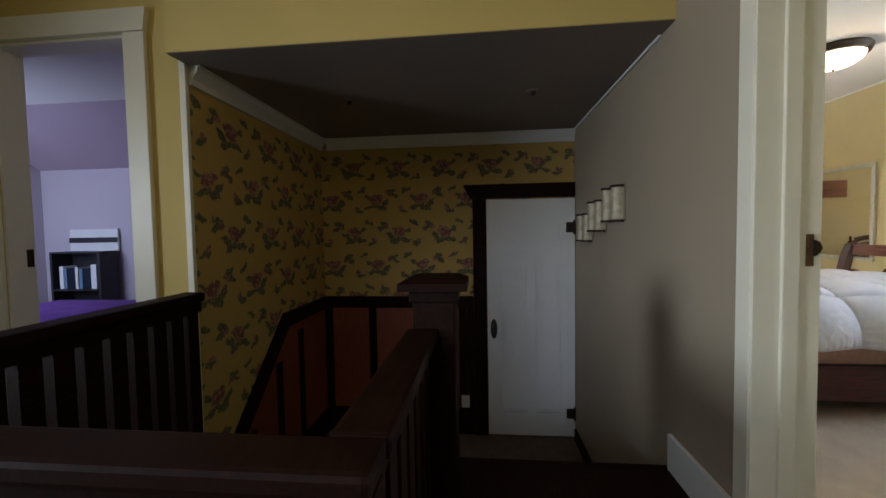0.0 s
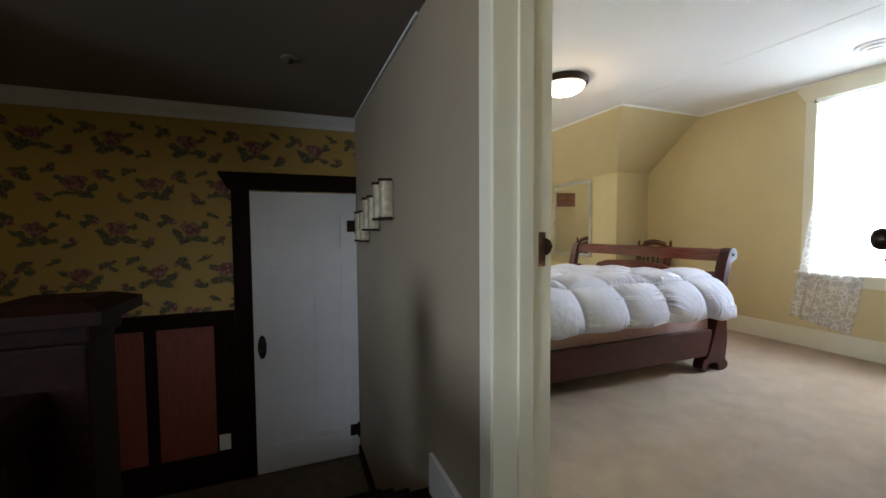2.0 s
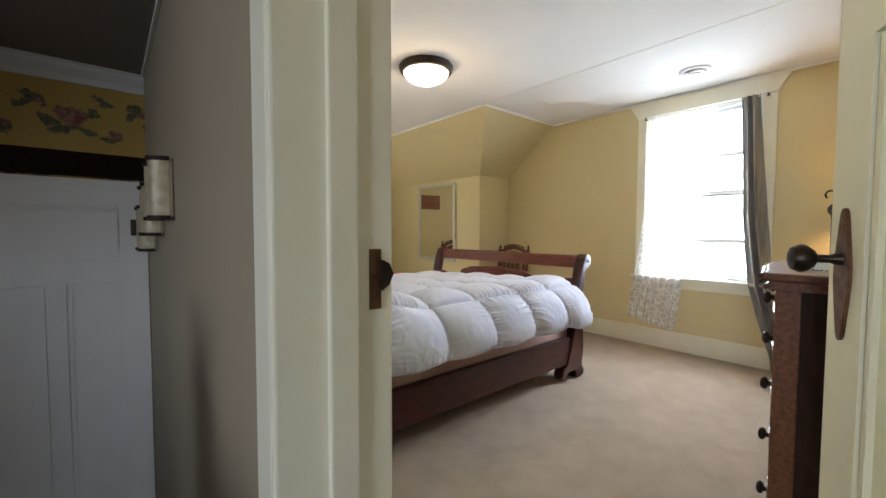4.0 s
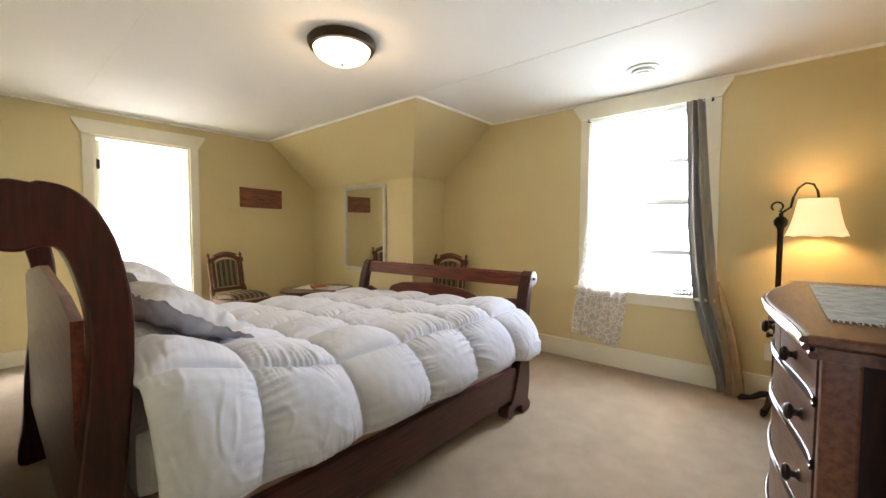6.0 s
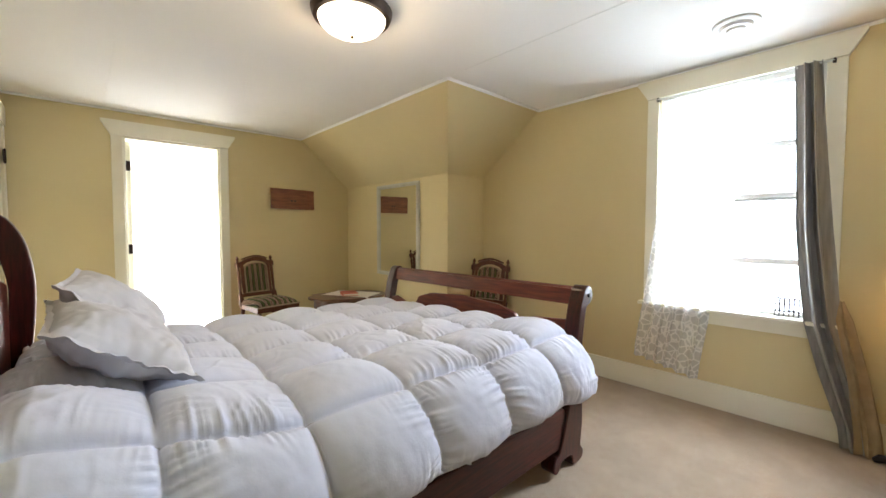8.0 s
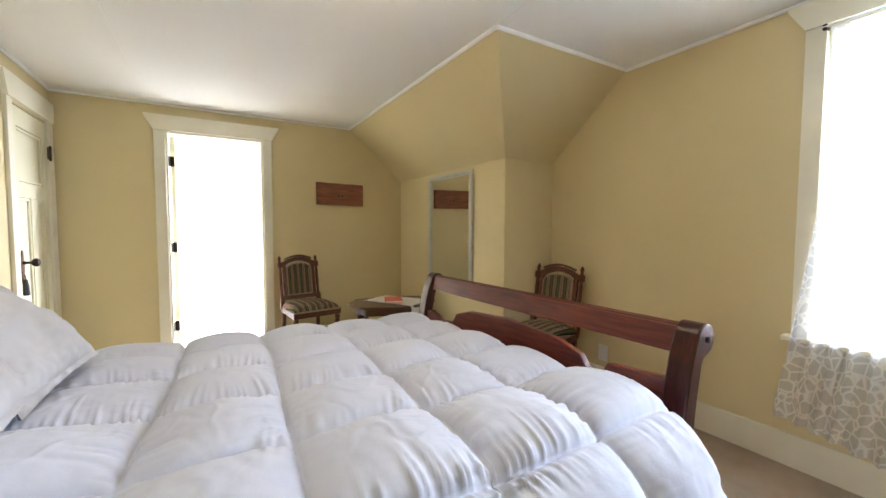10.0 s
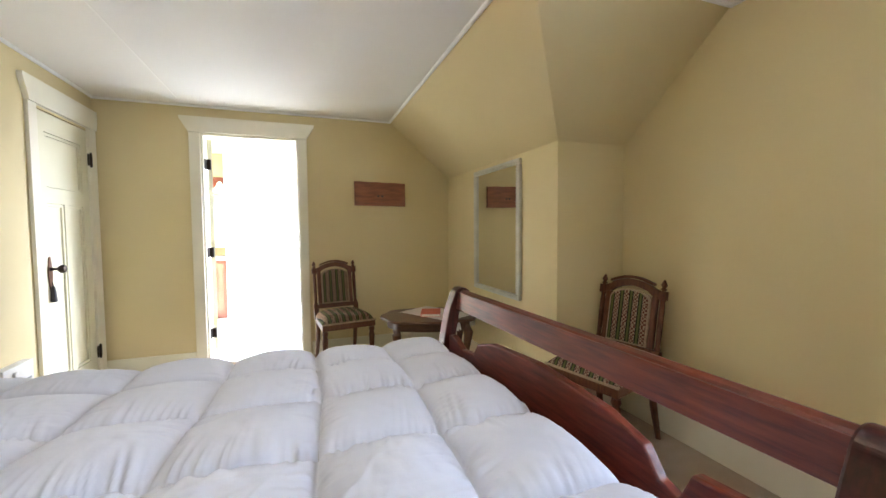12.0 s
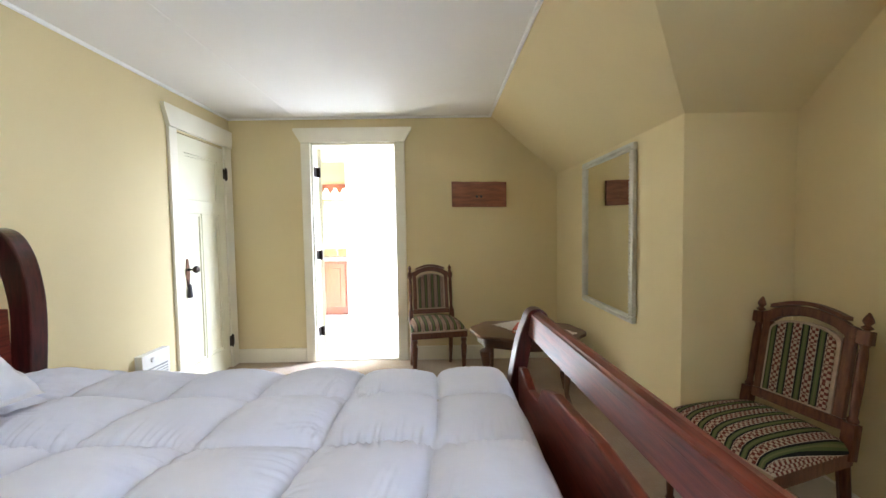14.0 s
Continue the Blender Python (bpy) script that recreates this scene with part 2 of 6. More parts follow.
def stripes_mat(name, axis, period):
    """Tapestry cloth in dark green, olive and speckled red bands across one axis."""
    m = mat(name, (0.1, 0.1, 0.05), 0.95, bump=0.5, bump_scale=200, spec=0.1)
    n, l = m.node_tree.nodes, m.node_tree.links
    b = n["Principled BSDF"]
    co, sep = n.new("ShaderNodeTexCoord"), n.new("ShaderNodeSeparateXYZ")
    l.new(co.outputs["Object"], sep.inputs[0])
    mul, fr = n.new("ShaderNodeMath"), n.new("ShaderNodeMath")
    mul.operation, fr.operation = "MULTIPLY", "FRACT"
    mul.inputs[1].default_value = 1 / period
    l.new(sep.outputs[axis], mul.inputs[0])
    l.new(mul.outputs[0], fr.inputs[0])
    ramp = n.new("ShaderNodeValToRGB")
    ramp.color_ramp.interpolation = "CONSTANT"
    e = ramp.color_ramp.elements
    e[0].position, e[0].color = 0.0, (0.014, 0.015, 0.014, 1)
    e[1].position, e[1].color = 0.10, (0.075, 0.095, 0.034, 1)
    for p, c in ((0.18, (0.12, 0.125, 0.05)), (0.27, (0.075, 0.095, 0.034)), (0.36, (0.014, 0.015, 0.014)), (0.47, (0.5, 0.4, 0.3)), (0.98, (0.014, 0.015, 0.014))):
        x = e.new(p)
        x.color = (*c, 1)
    l.new(fr.outputs[0], ramp.inputs["Fac"])
    ch, band = n.new("ShaderNodeTexChecker"), n.new("ShaderNodeMath")
    ch.inputs["Scale"].default_value = 88
    ch.inputs["Color1"].default_value, ch.inputs["Color2"].default_value = (0.36, 0.28, 0.20, 1), (0.12, 0.034, 0.024, 1)
    l.new(co.outputs["Object"], ch.inputs["Vector"])
    band.operation = "COMPARE"
    band.inputs[1].default_value, band.inputs[2].default_value = 0.725, 0.235
    l.new(fr.outputs[0], band.inputs[0])
    mx = n.new("ShaderNodeMixRGB")
    l.new(band.outputs[0], mx.inputs[0])
    l.new(ramp.outputs[0], mx.inputs[1])
    l.new(ch.outputs[0], mx.inputs[2])
    l.new(mx.outputs[0], b.inputs["Base Color"])
    return m


STRIPES = stripes_mat("striped_tapestry", "X", 0.058)


def wallpaper_mat(name, u_axis):
    """Ochre wallpaper: staggered rows of pink roses with dark leaves, buds and sprigs."""
    m = mat(name, (0.5, 0.38, 0.15), 0.7, bump=0.1)
    n, l = m.node_tree.nodes, m.node_tree.links
    b = n["Principled BSDF"]

    def math_node(op, x, y=None):
        k = n.new("ShaderNodeMath")
        k.operation = op
        for i, q in enumerate((x, y)):
            if q is None:
                continue
            if isinstance(q, (int, float)):
                k.inputs[i].default_value = q
            else:
                l.new(q, k.inputs[i])
        return k.outputs[0]

    co, sep, flat = n.new("ShaderNodeTexCoord"), n.new("ShaderNodeSeparateXYZ"), n.new("ShaderNodeCombineXYZ")
    l.new(co.outputs["Object"], sep.inputs[0])
    l.new(sep.outputs[u_axis], flat.inputs[0])
    l.new(sep.outputs["Z"], flat.inputs[1])
    rows = math_node("DIVIDE", sep.outputs["Z"], 0.30)
    row = math_node("FLOOR", rows)
    odd = math_node("MODULO", math_node("ABSOLUTE", row), 2.0)
    cols = math_node("ADD", math_node("DIVIDE", sep.outputs[u_axis], 0.42), math_node("MULTIPLY", odd, 0.5))
    flip = math_node("SUBTRACT", 1.0, math_node("MULTIPLY", odd, 2.0))
    px = math_node("MULTIPLY", math_node("MULTIPLY", math_node("SUBTRACT", math_node("FRACT", cols), 0.5), 0.42), flip)
    py = math_node("MULTIPLY", math_node("SUBTRACT", math_node("FRACT", rows), 0.5), 0.30)
    cmb, wob, shift, add = n.new("ShaderNodeCombineXYZ"), n.new("ShaderNodeTexNoise"), n.new("ShaderNodeVectorMath"), n.new("ShaderNodeVectorMath")
    l.new(px, cmb.inputs[0])
    l.new(py, cmb.inputs[1])
    wob.inputs["Scale"].default_value, wob.inputs["Detail"].default_value = 24, 4
    l.new(flat.outputs[0], wob.inputs["Vector"])
    shift.operation, add.operation = "SUBTRACT", "MULTIPLY_ADD"
    shift.inputs[1].default_value = (0.5, 0.5, 0.5)
    add.inputs[1].default_value = (0.075, 0.075, 0)
    l.new(wob.outputs["Color"], shift.inputs[0])
    l.new(shift.outputs[0], add.inputs[0])
    l.new(cmb.outputs[0], add.inputs[2])
    fine, petal = n.new("ShaderNodeTexNoise"), n.new("ShaderNodeTexVoronoi")
    fine.inputs["Scale"].default_value, fine.inputs["Detail"].default_value = 60, 3
    petal.inputs["Scale"].default_value = 42
    l.new(flat.outputs[0], fine.inputs["Vector"])
    l.new(flat.outputs[0], petal.inputs["Vector"])

    def blend(fac, low, high):
        k = n.new("ShaderNodeMixRGB")
        l.new(fac, k.inputs[0])
        for i, q in ((1, low), (2, high)):
            if isinstance(q, tuple):
                k.inputs[i].default_value = (*q, 1)
            else:
                l.new(q, k.inputs[i])
        return k.outputs[0]

    def spread(value, lo, hi):
        k = n.new("ShaderNodeMapRange")
        k.inputs["From Min"].default_value, k.inputs["From Max"].default_value = lo, hi
        l.new(value, k.inputs["Value"])
        return k.outputs[0]

    leaf = blend(spread(fine.outputs["Fac"], 0.38, 0.62), (0.075, 0.075, 0.04), (0.19, 0.17, 0.085))
    rose = blend(spread(petal.outputs["Distance"], 0.1, 0.7), (0.46, 0.25, 0.18), (0.20, 0.075, 0.06))
    colour = blend(fine.outputs["Fac"], (0.56, 0.375, 0.105), (0.47, 0.305, 0.08))
    for x, y, w, h, turn, paint in ((0.030, -0.052, 0.048, 0.020, -18, leaf), (0.066, -0.020, 0.042, 0.020, 38, leaf), (-0.050, -0.048, 0.042, 0.018, 14, leaf), (-0.066, 0.028, 0.030, 0.014, -35, leaf), (0.118, 0.072, 0.038, 0.016, 18, leaf), (0.140, 0.040, 0.030, 0.015, -25, leaf), (-0.132, -0.075, 0.036, 0.015, -10, leaf), (-0.110, 0.085, 0.036, 0.015, 28, leaf), (-0.004, 0.010, 0.046, 0.038, 0, rose), (0.030, 0.028, 0.026, 0.022, 0, rose), (0.100, 0.050, 0.020, 0.016, 0, rose), (-0.150, -0.050, 0.020, 0.017, 0, rose)):
        mp, ln = n.new("ShaderNodeMapping"), n.new("ShaderNodeVectorMath")
        mp.vector_type, ln.operation = "TEXTURE", "LENGTH"
        mp.inputs["Location"].default_value = (x * 1.22, y * 1.22, 0)
        mp.inputs["Rotation"].default_value = (0, 0, radians(turn))
        mp.inputs["Scale"].default_value = (w * 1.3, h * 1.3, 1)
        l.new(add.outputs[0], mp.inputs["Vector"])
        l.new(mp.outputs[0], ln.inputs[0])
        colour = blend(spread(ln.outputs["Value"], 1.05, 0.80), colour, paint)
    l.new(colour, b.inputs["Base Color"])
    return m


PAPER_X = wallpaper_mat("rose_wallpaper_far", "X")
PAPER_Y = wallpaper_mat("rose_wallpaper_side", "Y")


# ---- mesh helpers ----
def box(bm, x0, x1, y0, y1, z0, z1, bevel=0.0, m=None):
    r = bmesh.ops.create_cube(bm, size=1)
    vs = r["verts"]
    bmesh.ops.transform(bm, verts=vs, matrix=Matrix.Translation(((x0 + x1) / 2, (y0 + y1) / 2, (z0 + z1) / 2)) @ Matrix.Diagonal((x1 - x0, y1 - y0, z1 - z0, 1)))
    if bevel:
        es = list({e for v in vs for e in v.link_edges})
        r = bmesh.ops.bevel(bm, geom=es, offset=bevel, segments=2, affect="EDGES", profile=0.6)
        vs = r["verts"]
        vs = list({v for f in r["faces"] for v in f.verts})
    if m is not None:
        done, todo = set(vs), list(vs)
        while todo:
            for e in todo.pop().link_edges:
                for v in e.verts:
                    if v not in done:
                        done.add(v)
                        todo.append(v)
        bmesh.ops.transform(bm, verts=list(done), matrix=m)
    return bm


def prism(bm, pts, axis, a, b, m=None):
    """A flat outline of (u, v) points pushed from a to b along an axis: x takes (y, z), y takes (x, z), z takes (x, y)."""
    def p(u, v, w):
        q = {"x": (w, u, v), "y": (u, w, v), "z": (u, v, w)}[axis]
        return m @ Vector(q) if m else q
    lo, hi = [bm.verts.new(p(u, v, a)) for u, v in pts], [bm.verts.new(p(u, v, b)) for u, v in pts]
    n = len(pts)
    fs = [bm.faces.new(lo), bm.faces.new(hi[::-1])] + [bm.faces.new((lo[i], hi[i], hi[(i + 1) % n], lo[(i + 1) % n])) for i in range(n)]
    bmesh.ops.recalc_face_normals(bm, faces=fs)
    return bm


def lathe(bm, profile, seg=20, m=None, sx=1.0, sy=1.0):
    """Turn (radius, height) pairs round z."""
    rings = []
    for r, z in profile:
        ring = []
        for i in range(seg):
            a = 2 * math.pi * i / seg
            q = Vector((max(r, 0.0005) * math.cos(a) * sx, max(r, 0.0005) * math.sin(a) * sy, z))
            ring.append(bm.verts.new(m @ q if m else q))
        rings.append(ring)
    fs = []
    for a, b in zip(rings, rings[1:]):
        for i in range(seg):
            fs.append(bm.faces.new((a[i], a[(i + 1) % seg], b[(i + 1) % seg], b[i])))
    fs += [bm.faces.new(rings[0][::-1]), bm.faces.new(rings[-1])]
    bmesh.ops.recalc_face_normals(bm, faces=fs)
    return bm


def tube(bm, pts, radius, seg=10, flat=1.0):
    """A round bar along points; radius may be one number or one a point."""
    pts = [Vector(p) for p in pts]
    rs = radius if isinstance(radius, (list, tuple)) else [radius] * len(pts)
    rings = []
    for i, p in enumerate(pts):
        d = (pts[min(i + 1, len(pts) - 1)] - pts[max(i - 1, 0)]).normalized()
        u = d.cross(Vector((0, 0, 1)) if abs(d.z) < 0.9 else Vector((1, 0, 0))).normalized()
        w = d.cross(u)
        rings.append([bm.verts.new(p + rs[i] * (math.cos(2 * math.pi * k / seg) * u + flat * math.sin(2 * math.pi * k / seg) * w)) for k in range(seg)])
    fs = []
    for a, b in zip(rings, rings[1:]):
        for i in range(seg):
            fs.append(bm.faces.new((a[i], a[(i + 1) % seg], b[(i + 1) % seg], b[i])))
    fs += [bm.faces.new(rings[0][::-1]), bm.faces.new(rings[-1])]
    bmesh.ops.recalc_face_normals(bm, faces=fs)
    return bm


def mesh_of(name, bm, material, smooth=False):
    me = bpy.data.meshes.new(name)
    bm.to_mesh(me)
    bm.free()
    me.materials.append(material)
    if smooth:
        me.polygons.foreach_set("use_smooth", [True] * len(me.polygons))
        me.set_sharp_from_angle(angle=radians(40))
    return me


def part(name, bm, material, parent, label="", smooth=False):
    ob = new(name, mesh_of(name, bm, material, smooth))
    ob.parent = parent
    if label:
        ob["label"] = label
    return ob


def solid(name, bm, material, label="", category="", kind="", group="", smooth=False):
    return tagged(new(name, mesh_of(name, bm, material, smooth)), label, category, group, kind)


def thing(name, m, label, category, group="", kind=""):
    ob = new(name)
    ob.empty_display_size = 0.1
    ob.matrix_world = m
    return tagged(ob, label, category, group, kind)


def B(*boxes, bevel=0.0):
    bm = bmesh.new()
    for b in boxes:
        box(bm, *b, bevel=bevel)
    return bm


def arc(cx, cy, r, a0, a1, n):
    return [(cx + r * math.cos(radians(a0 + (a1 - a0) * i / n)), cy + r * math.sin(radians(a0 + (a1 - a0) * i / n))) for i in range(n + 1)]


def rounded(pts, k=4):
    """A closed outline made smooth through its points."""
    out, n = [], len(pts)
    for i in range(n):
        p0, p1, p2, p3 = (Vector(pts[(i + d) % n]) for d in (-1, 0, 1, 2))
        for j in range(k):
            t = j / k
            q = 0.5 * (2 * p1 + (p2 - p0) * t + (2 * p0 - 5 * p1 + 4 * p2 - p3) * t * t + (3 * p1 - p0 - 3 * p2 + p3) * t ** 3)
            out.append((q.x, q.y))
    return out

# ---- bedroom shell ----
XL, XR, YF, YN, ZC = 3.83, 7.36, 7.875, 2.25, 2.267
XK, YK, ZK, XS, YS = 6.85, 5.967, 1.722, 6.232, 5.305
ST = "structure"
solid("floor_bedroom", B((3.75, 7.5, 2.1, 7.875, -0.12, 0.0)), CARPET, "beige cut-pile carpet with faint tread marks", "floor", ST)
solid("ceiling_bedroom", B((3.67, 7.5, 2.1, 7.98, ZC, ZC + 0.1)), CEIL, "white painted board ceiling", "ceiling", ST)
solid("ceiling_seam", B(*[(x, x + 0.003, 2.26, y, ZC - 0.002, ZC + 0.01) for x, y in ((4.45, 7.86), (6.225, 5.29))]), CEIL, "thin painted seams between ceiling boards", "ceiling", ST)
DOOR_Y0, DOOR_Y1, DOOR_Z = 2.35, 3.25, 2.03
solid("wall_west_bedroom", B((3.75, XL, 2.1, DOOR_Y0, 0, ZC), (3.75, XL, DOOR_Y0, DOOR_Y1, DOOR_Z, ZC), (3.75, XL, DOOR_Y1, 7.12, 0, ZC), (3.75, XL, 7.12, 7.75, 1.975, ZC), (3.75, XL, 7.75, YF, 0, ZC)), YELLOW, "pale yellow painted plaster wall", "wall", ST)
solid("wall_hall_east", B((3.67, 3.75, 0.3, DOOR_Y0, 0, 2.5), (3.67, 3.75, DOOR_Y0, DOOR_Y1, DOOR_Z, 2.5), (3.67, 3.75, DOOR_Y1, 5.64, -2.2, 2.5), (3.67, 3.75, 5.64, 7.98, 0, 2.5)), GREIGE, "greige painted plaster wall beside the stairs", "wall", ST)
solid("wall_north_bedroom", B((3.67, 4.575, YF, 7.98, -0.1, ZC), (4.575, 5.36, YF, 7.98, 2.035, ZC), (5.36, 7.5, YF, 7.98, -0.1, ZC)), YELLOW, "pale yellow painted plaster wall", "wall", ST)
solid("wall_east_bedroom", B((XR, 7.5, 2.1, 3.43, -0.1, ZC), (XR, 7.5, 3.43, 4.285, -0.1, 0.64), (XR, 7.5, 3.43, 4.285, 2.12, ZC), (XR, 7.5, 4.285, YF, -0.1, ZC)), YELLOW, "pale yellow painted plaster wall", "wall", ST)
solid("wall_south_bedroom", B((3.83, XR, 2.1, YN, 0, ZC)), YELLOW, "pale yellow painted plaster wall", "wall", ST)
solid("knee_wall", B((XK, XK + 0.08, YK, YF, 0, ZK), (XK + 0.08, XR, YK, YK + 0.08, 0, ZK)), YELLOW, "low yellow knee wall under the roof slope", "wall", ST)
bm = bmesh.new()
for quad in (((XK, YK, ZK), (XS, YS, ZC), (XS, YF, ZC), (XK, YF, ZK)), ((XK, YK, ZK), (XR, YK, ZK), (XR, YS, ZC), (XS, YS, ZC))):
    lo = [bm.verts.new(q) for q in quad]
    hi = [bm.verts.new((x, y, z + 0.06)) for x, y, z in quad]
    bm.faces.new(lo)
    bm.faces.new(hi[::-1])
    for i in range(4):
        bm.faces.new((lo[i], hi[i], hi[(i + 1) % 4], lo[(i + 1) % 4]))
bmesh.ops.recalc_face_normals(bm, faces=bm.faces)
solid("ceiling_slope", bm, YELLOW, "yellow sloped ceiling with a hip under the roof", "ceiling", ST)


def bead(name, a, b, out):
    """Small round moulding along the ceiling's edge."""
    bm = bmesh.new()
    tube(bm, [Vector(a) + Vector(out), Vector(b) + Vector(out)], 0.013, 8)
    solid(name, bm, BEAD, "thin white bead where wall meets ceiling", "moulding", ST, smooth=True)


for a, b, o in (((XL, 2.25, ZC), (XL, YF, ZC), (0.006, 0, -0.006)), ((XL, YF, ZC), (XS, YF, ZC), (0, -0.006, -0.006)), ((XS, YF, ZC), (XS, YS, ZC), (0, 0, -0.006)), ((XS, YS, ZC), (XR, YS, ZC), (0, 0, -0.006)), ((XR, YS, ZC), (XR, 2.25, ZC), (-0.006, 0, -0.006)), ((XL, YN, ZC), (XR, YN, ZC), (0, 0.006, -0.006))):
    bead("trim_ceiling_bead", a, b, o)


def baseboard(x0, x1, y0, y1, h=0.165, z=0.0, material=TRIM):
    bm = B((x0, x1, y0, y1, z, z + h), bevel=0.004)
    return solid("baseboard", bm, material, "tall painted wooden baseboard", "baseboard", ST)


baseboard(XR - 0.018, XR, 2.25, YK, 0.165)
baseboard(XK, XR - 0.02, YK - 0.018, YK)
baseboard(XK - 0.018, XK, YK - 0.018, YF)
baseboard(5.45, XK - 0.02, YF - 0.018, YF, 0.13)
baseboard(3.85, 4.485, YF - 0.018, YF, 0.13)
baseboard(XL, XL + 0.018, 3.304, 7.03)
baseboard(XL + 0.02, XR - 0.02, YN, YN + 0.018)


def header(name, axis, a0, a1, flare, z0, z1, w0, w1):
    """A head casing with flared ends."""
    bm = bmesh.new()
    prism(bm, [(a0, z0), (a1, z0), (a1 + flare, z1 - 0.02), (a1 + flare, z1), (a0 - flare, z1), (a0 - flare, z1 - 0.02)], axis, w0, w1)
    return bm


# bathroom doorway
door_casing = thing("door_casing", pose(0, 0, 0), "cream painted door casing with a flared head board", "door casing", kind=ST)
part("side_casing", B((4.490, 4.575, YF - 0.022, YF, 0, 2.035), bevel=0.004), TRIM, door_casing)
part("side_casing", B((5.36, 5.44, YF - 0.022, YF, 0, 2.035), bevel=0.004), TRIM, door_casing)
part("head_casing", header("head", "y", 4.490, 5.44, 0.066, 2.037, 2.168, YF - 0.03, YF), TRIM, door_casing)
part("jamb", B((4.577, 4.592, YF, 7.985, 0, 2.03), (5.345, 5.358, YF, 7.985, 0, 2.03), (4.592, 5.345, YF, 7.985, 2.018, 2.033)), TRIM, door_casing)
part("threshold", B((4.592, 5.345, YF + 0.002, 7.985, -0.06, 0.012)), TRIM, door_casing)


def panel_door(name, w, h, material, m, label, panels, group=""):
    """A framed door, 38 mm thick: hinge edge at x = 0, standing along +x, its faces towards y. panels: (x0, x1, z0, z1)."""
    d = thing(name, m, label, "door", group, ST)
    bm = bmesh.new()
    box(bm, 0.002, w - 0.002, -0.003, 0.003, 0.012, h - 0.002)
    part("panel", bm, material, d)
    xs = sorted({0.0, w} | {p[0] for p in panels} | {p[1] for p in panels})
    zs = sorted({0.01, h} | {p[2] for p in panels} | {p[3] for p in panels})
    bm = bmesh.new()
    for x0, x1 in zip(xs, xs[1:]):
        for z0, z1 in zip(zs, zs[1:]):
            cx, cz = (x0 + x1) / 2, (z0 + z1) / 2
            if not any(p[0] < cx < p[1] and p[2] < cz < p[3] for p in panels):
                box(bm, x0, x1, -0.019, 0.019, z0, z1)
    bmesh.ops.remove_doubles(bm, verts=bm.verts, dist=0.0005)
    part("frame", bm, material, d)
    for p in panels:
        bm = bmesh.new()
        t, p = 0.016, (p[0] + 0.006, p[1] - 0.006, p[2] + 0.006, p[3] - 0.006)
        for s in (-1, 1):
            y0, y1 = sorted((s * 0.003, s * 0.014))
            for q in ((p[0], p[0] + t, p[2], p[3]), (p[1] - t, p[1], p[2], p[3]), (p[0] + t, p[1] - t, p[2], p[2] + t), (p[0] + t, p[1] - t, p[3] - t, p[3])):
                box(bm, q[0], q[1], y0, y1, q[2], q[3])
        part("panel_moulding", bm, material, d)
    return d


def knob_set(parent, x, z, side, material, s=1.0, tassel=False):
    """A tall ornate plate with a faceted knob on one face of a door."""
    bm = bmesh.new()
    out = [(x + 0.021 * s * math.sin(a) * (1 + 0.12 * math.cos(4 * a)), z - 0.03 + 0.105 * s * math.cos(a) * (1 + 0.06 * math.cos(2 * a))) for a in [2 * math.pi * i / 28 for i in range(28)]]
    prism(bm, out, "y", side * 0.0185, side * 0.026)
    plate = part("knob_plate", bm, material, parent, "ornate cast metal knob plate", True)
    bm = bmesh.new()
    turn = Matrix.Translation((x, side * 0.024, z)) @ Euler((radians(-90 * side), 0, 0)).to_matrix().to_4x4()
    lathe(bm, [(0.013, 0), (0.011, 0.012), (0.008, 0.018), (0.008, 0.038), (0.018, 0.044), (0.027, 0.056), (0.028, 0.066), (0.022, 0.078), (0.008, 0.083)], 12, turn)
    part("knob", bm, BRONZE, parent, "dark bronze door knob", True)
    if tassel:
        bm = bmesh.new()
        tube(bm, [(x, side * 0.03, z - 0.08), (x, side * 0.034, z - 0.11)], 0.003, 6)
        lathe(bm, [(0.006, 0.0), (0.012, -0.012), (0.010, -0.02), (0.014, -0.03), (0.018, -0.10), (0.014, -0.105)], 10, Matrix.Translation((x, side * 0.034, z - 0.11)))
        part("tassel", bm, BLACK, parent, "small black tassel on the key", True)


def hinge(parent, x, y, z, face):
    """A dark butt hinge; face: the way its leaves look, 'x' or 'y'."""
    bm = bmesh.new()
    if face == "x":
        box(bm, x, x + 0.006, y - 0.035, y + 0.035, z - 0.045, z + 0.045, 0.002)
        tube(bm, [(x + 0.009, y, z - 0.058), (x + 0.009, y, z - 0.05), (x + 0.009, y, z + 0.05), (x + 0.009, y, z + 0.058)], [0.004, 0.008, 0.008, 0.004], 8)
    else:
        box(bm, x - 0.03, x + 0.03, y - 0.006, y, z - 0.045, z + 0.045, 0.002)
        tube(bm, [(x, y - 0.009, z - 0.058), (x, y - 0.009, z - 0.05), (x, y - 0.009, z + 0.05), (x, y - 0.009, z + 0.058)], [0.004, 0.008, 0.008, 0.004], 8)
    return part("hinge", bm, BRONZE, parent, "dark bronze butt hinge", True)


